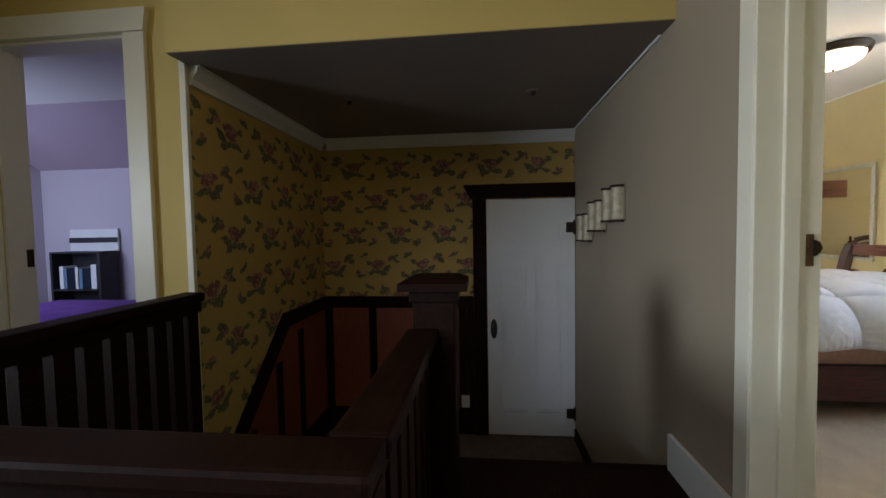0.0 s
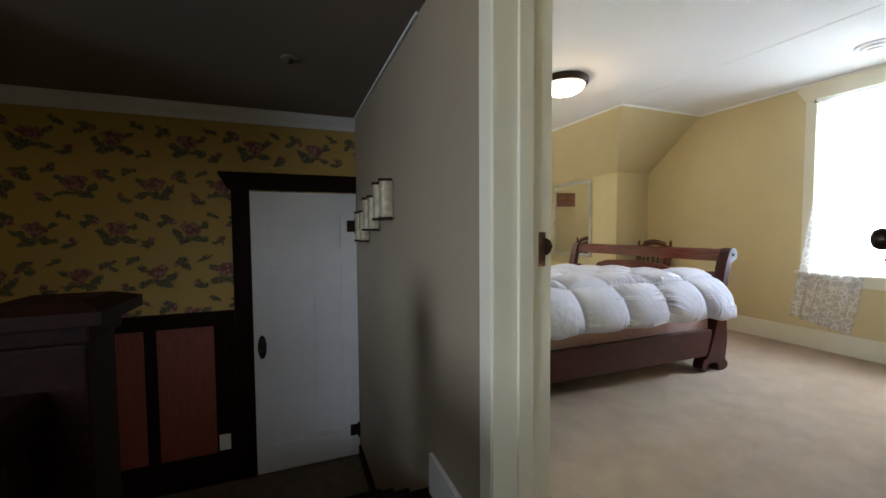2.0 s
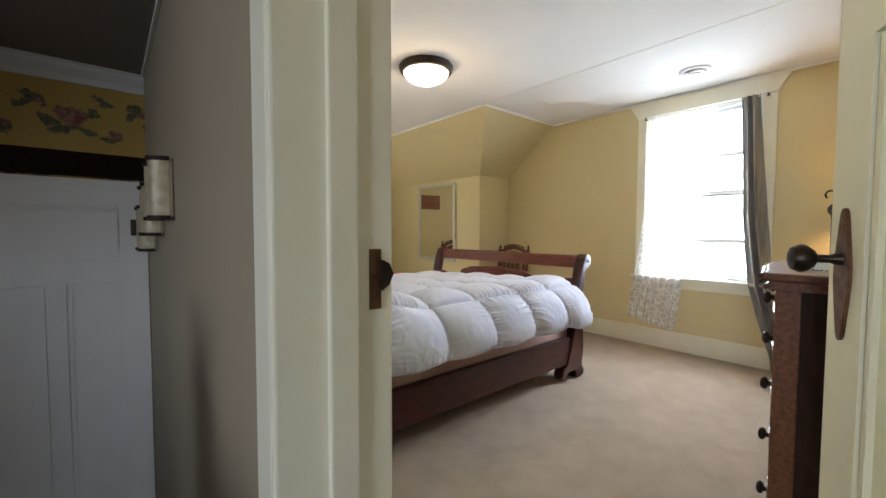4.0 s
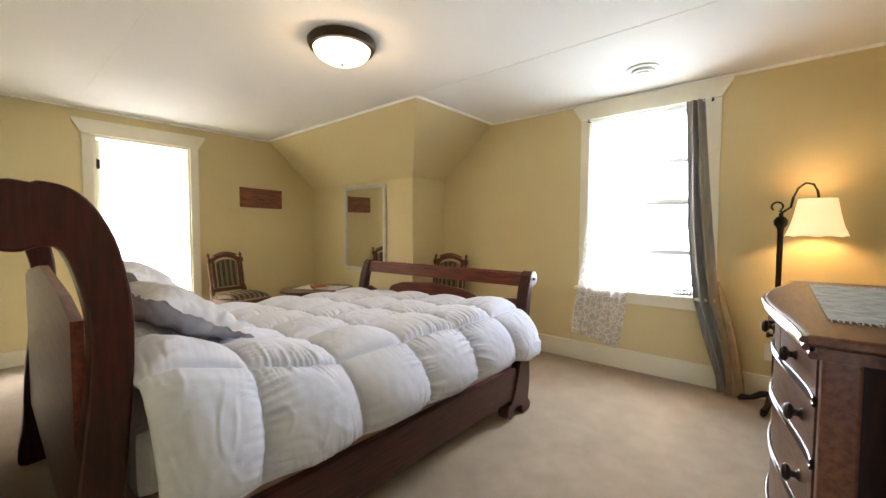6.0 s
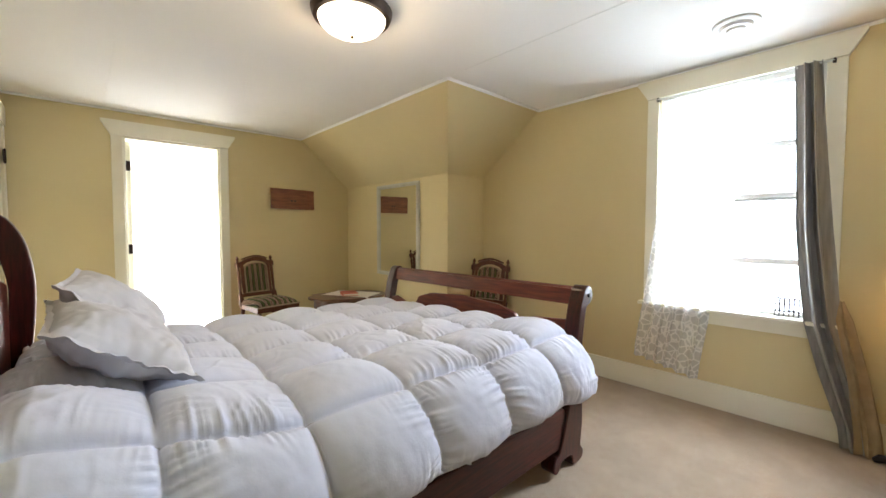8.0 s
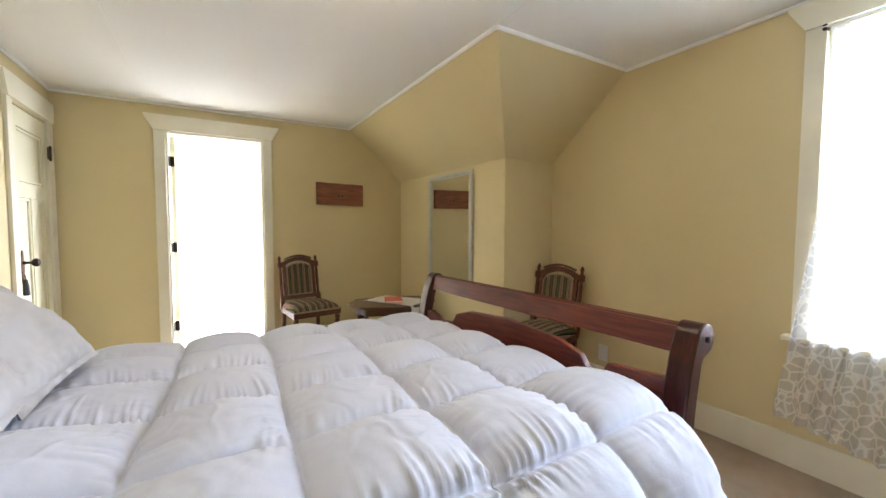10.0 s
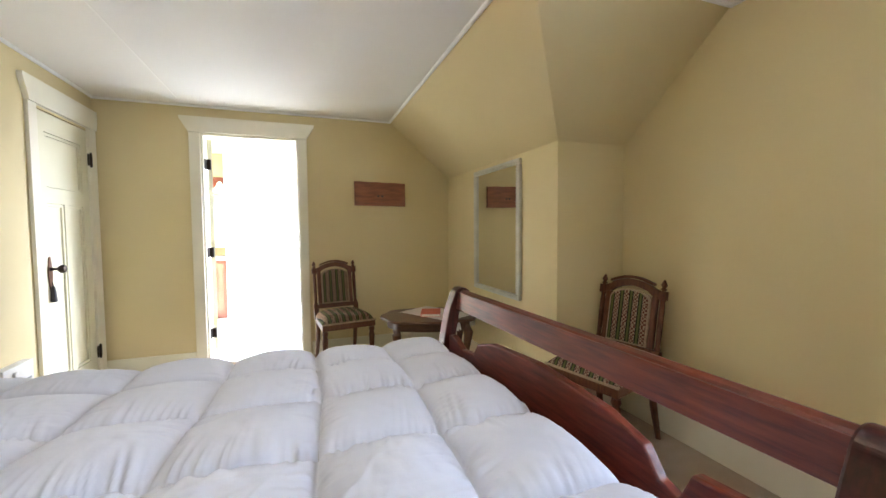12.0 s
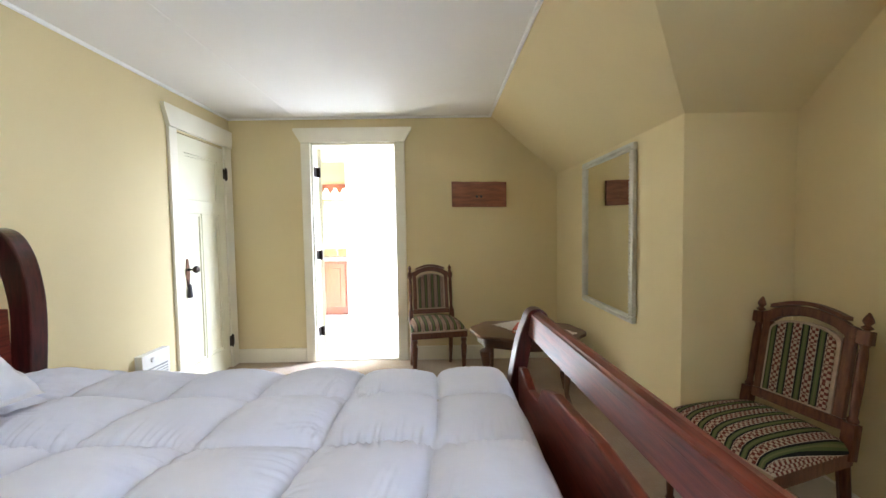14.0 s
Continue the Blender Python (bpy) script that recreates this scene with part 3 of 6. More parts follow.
# closet door in the west wall
closet_casing = thing("door_casing", pose(0, 0, 0), "cream painted closet door casing with a flared head board", "door casing", kind=ST)
part("side_casing", B((XL, XL + 0.022, 7.035, 7.118, 0, 1.988), bevel=0.004), TRIM, closet_casing)
part("side_casing", B((XL, XL + 0.022, 7.752, 7.86, 0, 1.988), bevel=0.004), TRIM, closet_casing)
bm = bmesh.new()
prism(bm, [(7.035, 1.99), (7.86, 1.99), (7.872, 2.05), (7.872, 2.14), (6.985, 2.14), (6.985, 2.12)], "x", XL, XL + 0.03)
part("head_casing", bm, TRIM, closet_casing)
closet = panel_door("door_1", 0.626, 1.965, CREAM, pose(XL - 0.016, 7.748, 0, 0, 0, -90), "closed cream painted closet door with three panels", [(0.09, 0.536, 1.48, 1.84), (0.09, 0.285, 0.2, 1.38), (0.34, 0.536, 0.2, 1.38)])
knob_set(closet, 0.555, 0.95, 1, BRASS, 1.0, True)
for z in (1.744, 0.25):
    hinge(closet_casing, XL + 0.02, 7.745, z, "x")

# bathroom door, swung open
bath_door = panel_door("door_2", 0.75, 2.0, CREAM, pose(4.618, 7.995, 0.01, 0, 0, 110), "open cream painted bathroom door with panels", [(0.1, 0.65, 1.5, 1.88), (0.1, 0.33, 0.2, 1.4), (0.42, 0.65, 0.2, 1.4)])
for z in (1.78, 1.0, 0.27):
    bm = B((4.592, 4.600, 7.90, 7.975, z - 0.045, z + 0.045), (4.6, 4.632, 7.952, 7.972, z - 0.045, z + 0.045), bevel=0.002)
    part("hinge", bm, BRONZE, door_casing, "dark bronze butt hinge")

# bedroom doorway
bed_casing = thing("door_casing", pose(0, 0, 0), "cream painted bedroom door casing", "door casing", kind=ST)
for y0, y1 in ((3.232, 3.302), (2.258, 2.335)):
    part("side_casing", B((3.657, 3.67, y0, y1, 0, 2.05), bevel=0.005), TRIM, bed_casing)
    part("side_casing", B((3.83, 3.852, y0, y1, 0, 2.05), bevel=0.005), TRIM, bed_casing)
for x0, x1 in ((3.652, 3.67), (3.83, 3.858)):
    bm = bmesh.new()
    prism(bm, [(2.258, 2.052), (3.302, 2.052), (3.35, 2.17), (3.35, 2.185), (2.256, 2.185)], "x", x0, x1)
    part("head_casing", bm, TRIM, bed_casing)
part("jamb", B((3.66, 3.848, 3.226, 3.26, 0, 2.03), bevel=0.004), TRIM, bed_casing)
part("door_stop", B((3.735, 3.782, 3.214, 3.2265, 0, 2.01), bevel=0.004), TRIM, bed_casing)
part("jamb", B((3.655, 3.845, 2.335, 2.365, 0, 2.03), bevel=0.004), TRIM, bed_casing)
part("jamb", B((3.655, 3.845, 2.365, 3.226, 2.01, 2.04), bevel=0.004), TRIM, bed_casing)
part("strike_plate", B((3.805, 3.825, 3.222, 3.2265, 0.940, 1.035), bevel=0.001), BRASS, bed_casing, "worn brass strike plate")
bm = bmesh.new()
prism(bm, [(3.823, 0.97), (3.835, 0.978), (3.843, 0.995), (3.835, 1.012), (3.823, 1.018)], "y", 3.214, 3.2225)
part("strike_lip", bm, BRONZE, bed_casing, "dark curved strike lip")
leaf_angle = math.degrees(math.atan2(2.775 - 2.385, 4.66 - 3.865))
bed_door = panel_door("door_3", 0.86, 2.0, CREAM, pose(3.868, 2.39, 0.012, 0, 0, leaf_angle), "open cream painted bedroom door with panels", [(0.12, 0.74, 1.5, 1.88), (0.12, 0.39, 0.2, 1.4), (0.47, 0.74, 0.2, 1.4)])
knob_set(bed_door, 0.80, 1.0, 1, BRASS, 1.15)
bm = B((0.8595, 0.8625, -0.012, 0.012, 0.9, 1.06))
part("latch_plate", bm, BRASS, bed_door)

# window in the east wall
win = thing("window_1", pose(0, 0, 0), "tall double-hung sash window with cream casing", "window", kind=ST)
for y0, y1 in ((3.345, 3.43), (4.285, 4.362)):
    part("side_casing", B((XR - 0.022, XR, y0, y1, 0.66, 2.12), bevel=0.004), TRIM, win)
part("head_casing", header("head", "x", 3.345, 4.362, 0.068, 2.122, 2.252, XR - 0.03, XR), TRIM, win)
part("window_sill", B((XR - 0.06, 7.44, 3.32, 4.39, 0.640, 0.664), bevel=0.006), TRIM, win)
part("apron", B((XR - 0.02, XR, 3.345, 4.362, 0.56, 0.638), bevel=0.004), TRIM, win)
part("window_frame", B((7.385, 7.5, 3.43, 3.452, 0.664, 2.12), (7.385, 7.5, 4.263, 4.285, 0.664, 2.12), (7.385, 7.5, 3.452, 4.263, 2.095, 2.12)), WHITE, win)
for zb, zt, x0, bars in ((0.666, 1.412, 7.40, (0.99,)), (1.368, 2.095, 7.432, (1.712,))):
    bm = B((x0, x0 + 0.03, 3.454, 3.494, zb, zt), (x0, x0 + 0.03, 4.221, 4.261, zb, zt), (x0, x0 + 0.03, 3.494, 4.221, zb, zb + (0.016 if zb < 1 else 0.044)), (x0, x0 + 0.03, 3.494, 4.221, zt - 0.028, zt))
    sash = part("sash", bm, WHITE, win)
    for z in bars:
        part("muntin", B((x0 + 0.006, x0 + 0.024, 3.494, 4.221, z - 0.018, z + 0.018)), WHITE, sash)
    pane = part("pane", B((x0 + 0.013, x0 + 0.016, 3.494, 4.221, zb + 0.028, zt - 0.028)), GLASS, sash)
    pane.visible_shadow = False
# a wire basket on the sill
basket = thing("wire_basket", pose(7.385, 3.56, 0.664), "small white wire basket on the window sill", "basket")
bm = bmesh.new()
for z in (0.006, 0.04, 0.075, 0.11):
    for a, b in (((-0.02, -0.055), (0.02, -0.055)), ((0.02, -0.055), (0.02, 0.055)), ((0.02, 0.055), (-0.02, 0.055)), ((-0.02, 0.055), (-0.02, -0.055))):
        tube(bm, [(*a, z), (*b, z)], 0.0025, 5)
for y in (-0.055, -0.033, -0.011, 0.011, 0.033, 0.055):
    for x in (-0.02, 0.02):
        tube(bm, [(x, y, 0.004), (x, y, 0.112)], 0.0025, 5)
part("wires", bm, IRON, basket)


def curtain(name, rows, folds, slant=0.0):
    """Hanging cloth in deep round folds. rows, from the top down: (z, x, y0, y1, depth of the folds); slant: how far one hem corner hangs lower."""
    bm = bmesh.new()
    n, grid, fine = 130, [], []
    for (a, b) in zip(rows, rows[1:]):
        k = max(2, int(abs(a[0] - b[0]) / 0.03))
        fine += [[a[j] + (b[j] - a[j]) * i / k for j in range(5)] for i in range(k)]
    fine.append(list(rows[-1]))
    z_top, z_low = rows[0][0], rows[-1][0]
    for z, x, y0, y1, d in fine:
        row = []
        for i in range(n + 1):
            u = i / n
            w = folds * 2 * math.pi * u + 0.8 * math.sin(3 * u * math.pi + z * 1.1)
            fold = math.sin(w) + 0.28 * math.sin(2 * w + 1.3 * z) + 0.22 * noise.noise((u * 7, z * 1.6, 1)) + 0.10 * noise.noise((u * 16, z * 7, 5))
            drop = slant * 0.25 * (1 - u) * ((z_top - z) / (z_top - z_low)) ** 3
            row.append(bm.verts.new((x + d * fold, y0 + (y1 - y0) * u + 0.30 * d * math.sin(2 * w), z + 0.005 * math.sin(w) - drop + 0.0)))
        grid.append(row)
    for a, b in zip(grid, grid[1:]):
        for i in range(n):
            bm.faces.new((a[i], a[i + 1], b[i + 1], b[i]))
    return bm


lace = thing("lace_curtain", pose(0, 0, 0), "white lace curtain hanging over half the window", "curtain")
part("cloth", curtain("lace", [(2.10, 7.352, 3.72, 4.27, 0.010), (1.5, 7.345, 3.80, 4.262, 0.012), (1.0, 7.32, 3.90, 4.315, 0.014), (0.62, 7.29, 3.935, 4.355, 0.016), (0.36, 7.28, 3.975, 4.39, 0.018), (0.27, 7.278, 3.985, 4.395, 0.018)], 6, 0.35), LACE, lace, smooth=True)
drape = thing("grey_drape", pose(0, 0, 0), "grey satin drape pulled aside and trailing to the carpet", "curtain")
part("cloth", curtain("drape", [(2.118, 7.305, 3.435, 3.56, 0.034), (1.6, 7.30, 3.405, 3.545, 0.044), (1.2, 7.30, 3.375, 3.535, 0.050), (0.88, 7.295, 3.345, 3.505, 0.050), (0.66, 7.29, 3.325, 3.475, 0.046), (0.40, 7.285, 3.255, 3.405, 0.034), (0.12, 7.28, 3.20, 3.315, 0.028), (0.008, 7.275, 3.185, 3.30, 0.030)], 2.6), CURTAIN, drape, smooth=True)
part("lining", curtain("lining", [(0.80, 7.270, 3.318, 3.335, 0.004), (0.70, 7.255, 3.275, 3.345, 0.012), (0.40, 7.25, 3.205, 3.29, 0.018), (0.12, 7.245, 3.155, 3.255, 0.018), (0.01, 7.24, 3.145, 3.25, 0.020)], 1.6), CURTAIN_BACK, drape, "tan brocade lining", True)
for z in (0.66, 0.30):
    bm = bmesh.new()
    lathe(bm, [(0.004, 0), (0.012, 0.004), (0.010, 0.012), (0.003, 0.016)], 10, Matrix.Translation((7.275, 3.30 if z > 0.5 else 3.24, z)) @ Euler((0, radians(-90), 0)).to_matrix().to_4x4())
    part("tie_button", bm, BRASS, drape, smooth=True)
bm = bmesh.new()
tube(bm, [(7.325, 3.40, 2.108), (7.325, 4.30, 2.108)], 0.006, 8)
rod = thing("curtain_rod", pose(0, 0, 0), "thin white curtain rod across the window head", "curtain rod")
part("rod", bm, WHITE, rod, smooth=True)
for y in (3.40, 4.29):
    part("bracket", B((7.32, 7.358, y - 0.008, y + 0.008, 2.095, 2.12), bevel=0.003), BRONZE, rod)

# ---- ceiling fixtures ----
cl = thing("ceiling_lamp", pose(5.295, 5.0, ZC), "lit frosted bowl ceiling lamp with a dark bronze rim", "ceiling lamp")
bm = bmesh.new()
lathe(bm, [(0.10, -0.001), (0.19, -0.001), (0.198, -0.012), (0.194, -0.03), (0.185, -0.05), (0.165, -0.052), (0.165, -0.03), (0.10, -0.03)], 40)
part("rim", bm, BRONZE, cl, smooth=True)
bm = bmesh.new()
lathe(bm, [(0.164, -0.046), (0.160, -0.065), (0.14, -0.09), (0.10, -0.113), (0.05, -0.126), (0.006, -0.13)], 40)
bowl = part("bowl", bm, GLASSBOWL, cl, "glowing frosted glass bowl", True)
bowl.visible_shadow = False
bm = bmesh.new()
lathe(bm, [(0.006, -0.128), (0.011, -0.134), (0.006, -0.146)], 12)
part("finial", bm, BRONZE, cl, smooth=True)
vent = thing("ceiling_vent", pose(6.86, 3.752, ZC), "round white ceiling vent", "vent")
for r0, r1, z in ((0.085, 0.105, -0.012), (0.055, 0.075, -0.026), (0.0, 0.045, -0.036)):
    bm = bmesh.new()
    lathe(bm, [(r0, -0.001), (r1, -0.001), (r1, z * 0.6), (r1 - 0.008, z), (r0 + 0.001, z)], 32)
    part("ring", bm, WHITE, vent, smooth=True)


def outlet(m, label="white plastic outlet plate on the wall"):
    o = thing("outlet", m, label, "outlet")
    part("plate", B((-0.037, 0.037, 0, 0.006, -0.058, 0.058), bevel=0.0025), PLASTIC, o)
    for z in (-0.022, 0.022):
        part("socket", B((-0.017, 0.017, 0.006, 0.008, z - 0.015, z + 0.015), bevel=0.001), PLASTIC, o)
    return o


outlet(pose(XR, 5.44, 0.27, 0, 0, 90))
outlet(pose(XR, 3.02, 0.33, 0, 0, 90))
heater = thing("wall_heater", pose(XL, 6.765, 0.17), "white electric wall heater with a grille", "heater")
part("case", B((0, 0.05, -0.125, 0.125, 0, 0.285), bevel=0.006), PLASTIC, heater)
part("grille", B((0.05, 0.053, -0.1, 0.1, 0.02, 0.19)), mat("grey_grille", (0.3, 0.3, 0.29), 0.5), heater)
for i in range(9):
    part("slat", B((0.053, 0.058, -0.1, 0.1, 0.028 + i * 0.018, 0.036 + i * 0.018)), PLASTIC, heater)
bm = bmesh.new()
lathe(bm, [(0.016, 0), (0.015, 0.012), (0.008, 0.014)], 16, Matrix.Translation((0.05, -0.04, 0.24)) @ Euler((0, radians(90), 0)).to_matrix().to_4x4())
part("dial", bm, WHITE, heater, smooth=True)

# ---- wall things ----
board = thing("wooden_board", pose(6.121, YF, 1.5425), "live-edge reddish cedar board mounted on the wall", "wall board")
bm = bmesh.new()
top = [(-0.252 + 0.504 * i / 14, 0.12 + 0.002 * math.sin(i * 1.3) - 0.008 * (i / 14)) for i in range(15)]
prism(bm, [(0.252, -0.118), (-0.250, -0.112)] + top, "y", -0.035, -0.003)
part("slab", bm, BOARD, board)
for x in (-0.02, 0.02):
    bm = bmesh.new()
    lathe(bm, [(0.012, 0), (0.011, 0.003)], 10, Matrix.Translation((x, -0.035, -0.02)) @ Euler((radians(90), 0, 0)).to_matrix().to_4x4())
    part("knot", bm, BLACK, board)
MY0, MY1, MZ0, MZ1 = 6.375, 7.148, 0.675, 1.69
mirror = thing("wall_mirror", pose(XK, (MY0 + MY1) / 2, (MZ0 + MZ1) / 2, 0, 0, 0), "tall wall mirror in a beaded silver frame", "mirror")
hw, hh = (MY1 - MY0) / 2, (MZ1 - MZ0) / 2
part("glass", B((-0.014, -0.006, -hw + 0.038, hw - 0.038, -hh + 0.038, hh - 0.038)), MIRROR, mirror)
for b in ((-hw, hw, -hh, -hh + 0.04), (-hw, hw, hh - 0.04, hh), (-hw, -hw + 0.04, -hh + 0.041, hh - 0.041), (hw - 0.04, hw, -hh + 0.041, hh - 0.041)):
    part("frame_side", B((-0.03, -0.001, b[0], b[1], b[2], b[3]), bevel=0.009), SILVER, mirror)
bm = bmesh.new()
for i in range(46):
    z = -hh + 0.03 + i * (2 * hh - 0.06) / 45
    for y in (-hw + 0.026, hw - 0.026):
        bmesh.ops.create_icosphere(bm, subdivisions=1, radius=0.009, matrix=Matrix.Translation((-0.031, y, z)))
for i in range(34):
    y = -hw + 0.04 + i * (2 * hw - 0.08) / 33
    for z in (-hh + 0.026, hh - 0.026):
        bmesh.ops.create_icosphere(bm, subdivisions=1, radius=0.009, matrix=Matrix.Translation((-0.031, y, z)))
part("beading", bm, SILVER, mirror, "row of silver beads", True)

# ---- bed ----
BEDM = pose(-0.012, 0.055, 0.004)
bed = thing("sleigh_bed", BEDM, "dark mahogany sleigh bed with scrolled head and foot", "bed")
BY0, BY1 = 4.145, 5.785


def foot_outline():
    """Side outline (x, z) of a foot post: toe, waist, and a scroll that rolls outwards."""
    back = [(6.20, 0.0), (6.225, 0.02), (6.225, 0.05), (6.20, 0.08), (6.205, 0.13), (6.215, 0.22), (6.205, 0.34), (6.195, 0.48), (6.205, 0.62), (6.225, 0.73), (6.238, 0.78)]
    scroll = arc(6.252, 0.842, 0.05, -70, 170, 12)
    front = [(6.175, 0.78), (6.148, 0.66), (6.125, 0.52), (6.105, 0.40), (6.075, 0.30), (6.04, 0.2), (6.01, 0.13), (5.985, 0.10), (5.96, 0.09), (5.945, 0.04), (5.965, 0.012), (5.99, 0.02), (6.01, 0.05), (6.04, 0.06), (6.11, 0.055), (6.13, 0.0)]
    return back + scroll + front


for y0, y1 in ((BY0, BY0 + 0.075), (BY1 - 0.075, BY1)):
    bm = bmesh.new()
    prism(bm, rounded(foot_outline(), 3), "y", y0, y1)
    post = part("foot_post", bm, MAHOG, bed, "scrolled mahogany foot post")
    bv = post.modifiers.new("round", "BEVEL")
    bv.width, bv.segments, bv.limit_method, bv.angle_limit = 0.006, 2, "ANGLE", radians(50)
    for z, x in ((0.842, 6.252), (0.55, 6.155)):
        yy = y0 - 0.004 if y0 < 5 else y1 + 0.004
        bm = bmesh.new()
        lathe(bm, [(0.010, -0.004), (0.010, 0.004), (0.004, 0.006)], 12, Matrix.Translation((x, yy, z)) @ Euler((radians(90 if y0 < 5 else -90), 0, 0)).to_matrix().to_4x4())
        part("bolt", bm, IRON, post, "dark bolt cover", True)
bm = bmesh.new()
prism(bm, arc(6.255, 0.848, 0.034, 0, 330, 11), "y", BY0 + 0.075, BY1 - 0.075)
prism(bm, [(6.212, 0.79), (6.236, 0.79), (6.262, 0.872), (6.225, 0.872)], "y", BY0 + 0.075, BY1 - 0.075)
part("foot_top_rail", bm, MAHOG_Y, bed, "worn rounded top rail")
YM = (BY0 + BY1) / 2
L = BY0 + 0.075
R = BY1 - 0.075
arch = [(L, 0.30), (R, 0.30), (R, 0.66), (R - 0.05, 0.67), (R - 0.10, 0.655), (R - 0.16, 0.63)]
arch += [(YM + 0.46, 0.645), (YM + 0.42, 0.70), (YM + 0.3, 0.735), (YM, 0.755), (YM - 0.3, 0.735), (YM - 0.42, 0.70), (YM - 0.46, 0.645)]
arch += [(L + 0.24, 0.63), (L + 0.21, 0.70), (L + 0.02, 0.715), (L, 0.715)]
bm = bmesh.new()
prism(bm, arch, "x", 6.168, 6.20)
fp = part("foot_panel", bm, MAHOG_Y, bed, "foot panel with a raised arched crest")
bv = fp.modifiers.new("round", "BEVEL")
bv.width, bv.segments, bv.limit_method = 0.006, 2, "ANGLE"
part("foot_cross_rail", B((6.14, 6.21, L, R, 0.13, 0.30), bevel=0.008), MAHOG_Y, bed)
for y0, y1 in ((BY0 + 0.012, BY0 + 0.05), (BY1 - 0.05, BY1 - 0.012)):
    bm = bmesh.new()
    prism(bm, [(4.10, 0.115), (6.06, 0.115), (6.06, 0.30), (6.03, 0.31), (4.10, 0.31)], "y", y0, y1)
    r = part("side_rail", bm, MAHOG_X, bed)
    bv = r.modifiers.new("round", "BEVEL")
    bv.width, bv.segments = 0.007, 2


def head_outline():
    front = [(4.06, 0.0), (4.105, 0.02), (4.10, 0.10), (4.08, 0.2), (4.09, 0.4), (4.11, 0.6), (4.127, 0.8), (4.13, 0.94), (4.119, 1.04), (4.098, 1.13), (4.062, 1.205), (4.022, 1.243), (3.975, 1.254)]
    scroll = arc(3.935, 1.178, 0.076, 70, 300, 10)
    back = [(4.005, 1.10), (4.03, 1.02), (4.045, 0.92), (4.042, 0.8), (4.02, 0.6), (4.0, 0.4), (3.99, 0.2), (3.97, 0.08), (3.975, 0.0)]
    return front + scroll + back


for y0, y1 in ((BY0, BY0 + 0.075), (BY1 - 0.075, BY1)):
    bm = bmesh.new()
    prism(bm, rounded(head_outline(), 3), "y", y0, y1)
    post = part("head_post", bm, MAHOG, bed, "tall curved mahogany head post")
    bv = post.modifiers.new("round", "BEVEL")
    bv.width, bv.segments, bv.limit_method, bv.angle_limit = 0.007, 2, "ANGLE", radians(50)
bm = bmesh.new()
prism(bm, arc(3.94, 1.178, 0.055, 0, 340, 12), "y", L, R)
part("head_top_rail", bm, MAHOG_Y, bed)
bm = bmesh.new()
prism(bm, [(L, 0.3), (R, 0.3), (R, 0.93), (R - 0.2, 0.97), (YM, 1.02), (L + 0.2, 0.97), (L, 0.93)], "x", 4.02, 4.045)
part("head_panel", bm, MAHOG_Y, bed)
box_spring = thing("box_spring", BEDM, "peach quilted box spring on the bed rails", "mattress")
part("ticking", B((4.12, 6.08, BY0 + 0.052, BY1 - 0.052, 0.24, 0.42), bevel=0.02), BOXSPRING, box_spring)
mattress = thing("mattress", BEDM, "mattress hidden under a white duvet", "mattress")
part("cover", B((4.13, 6.07, BY0 + 0.07, BY1 - 0.07, 0.422, 0.62), bevel=0.04), PILLOW, mattress)

# ---- duvet: boxes stitched about 0.34 m apart, puffed and gathered along the seams ----
COLS_HEM = (4.14, 4.375, 4.725, 5.065, 5.39, 5.75, 6.04)
COLS_NEAR = (4.125, 4.395, 4.70, 5.025, 5.365, 5.685, 6.035)
COLS_FAR = (4.10, 4.44, 4.78, 5.11, 5.44, 5.745, 6.055)
SECTION = ((0, 4.025, 0.445), (0.25, 4.01, 0.51), (0.6, 4.05, 0.61), (1, 4.13, 0.685), (1.3, 4.23, 0.69), (2, 4.475, 0.67), (3, 4.815, 0.655), (4, 5.155, 0.64), (5, 5.495, 0.622), (5.7, 5.72, 0.605), (6, 5.80, 0.59), (6.4, 5.87, 0.53), (6.75, 5.885, 0.45), (7, 5.88, 0.40))
vv = np.linspace(0, 7, 701)
sec_y = np.interp(vv, [p[0] for p in SECTION], [p[1] for p in SECTION])
sec_z = np.interp(vv, [p[0] for p in SECTION], [p[2] for p in SECTION])
for _ in range(3):
    sec_y[10:-10] = np.convolve(sec_y, np.ones(21) / 21, "valid")
    sec_z[10:-10] = np.convolve(sec_z, np.ones(21) / 21, "valid")
tan_y, tan_z = np.gradient(sec_y), np.gradient(sec_z)


def lerp_table(table, c):
    i = min(5, max(0, int(c)))
    return table[i] + (table[i + 1] - table[i]) * (c - i)


def duvet_point(c, v, lift):
    """A point of the cloth by column c (0 to 6, head to foot) and row v (0 to 7, hem to hem), lifted out from it."""
    k = min(700.0, max(0.0, v * 100))
    i = min(699, int(k))
    f = k - i
    y, z = sec_y[i] + (sec_y[i + 1] - sec_y[i]) * f, sec_z[i] + (sec_z[i + 1] - sec_z[i]) * f
    near, far = lerp_table(COLS_NEAR, c), lerp_table(COLS_FAR, c)
    if v < 1:
        x = near + (lerp_table(COLS_HEM, c) - near) * (1 - v)
    else:
        x = near + (far - near) * min(1.0, (v - 1) / 3.2)
    top = min(1.0, max(0.0, (z - 0.45) / 0.2))
    z += top * 0.10 * min(1.0, max(0.0, (4.66 - x) / 0.45)) ** 1.2 * min(1.0, max(0.4, (4.3 - v) / 1.8))
    z -= top * 0.09 * max(0.0, (c - 5.72) / 0.28) ** 2
    n = Vector((0, -tan_z[i], tan_y[i])).normalized()
    return Vector((x, y, z)) + n * lift


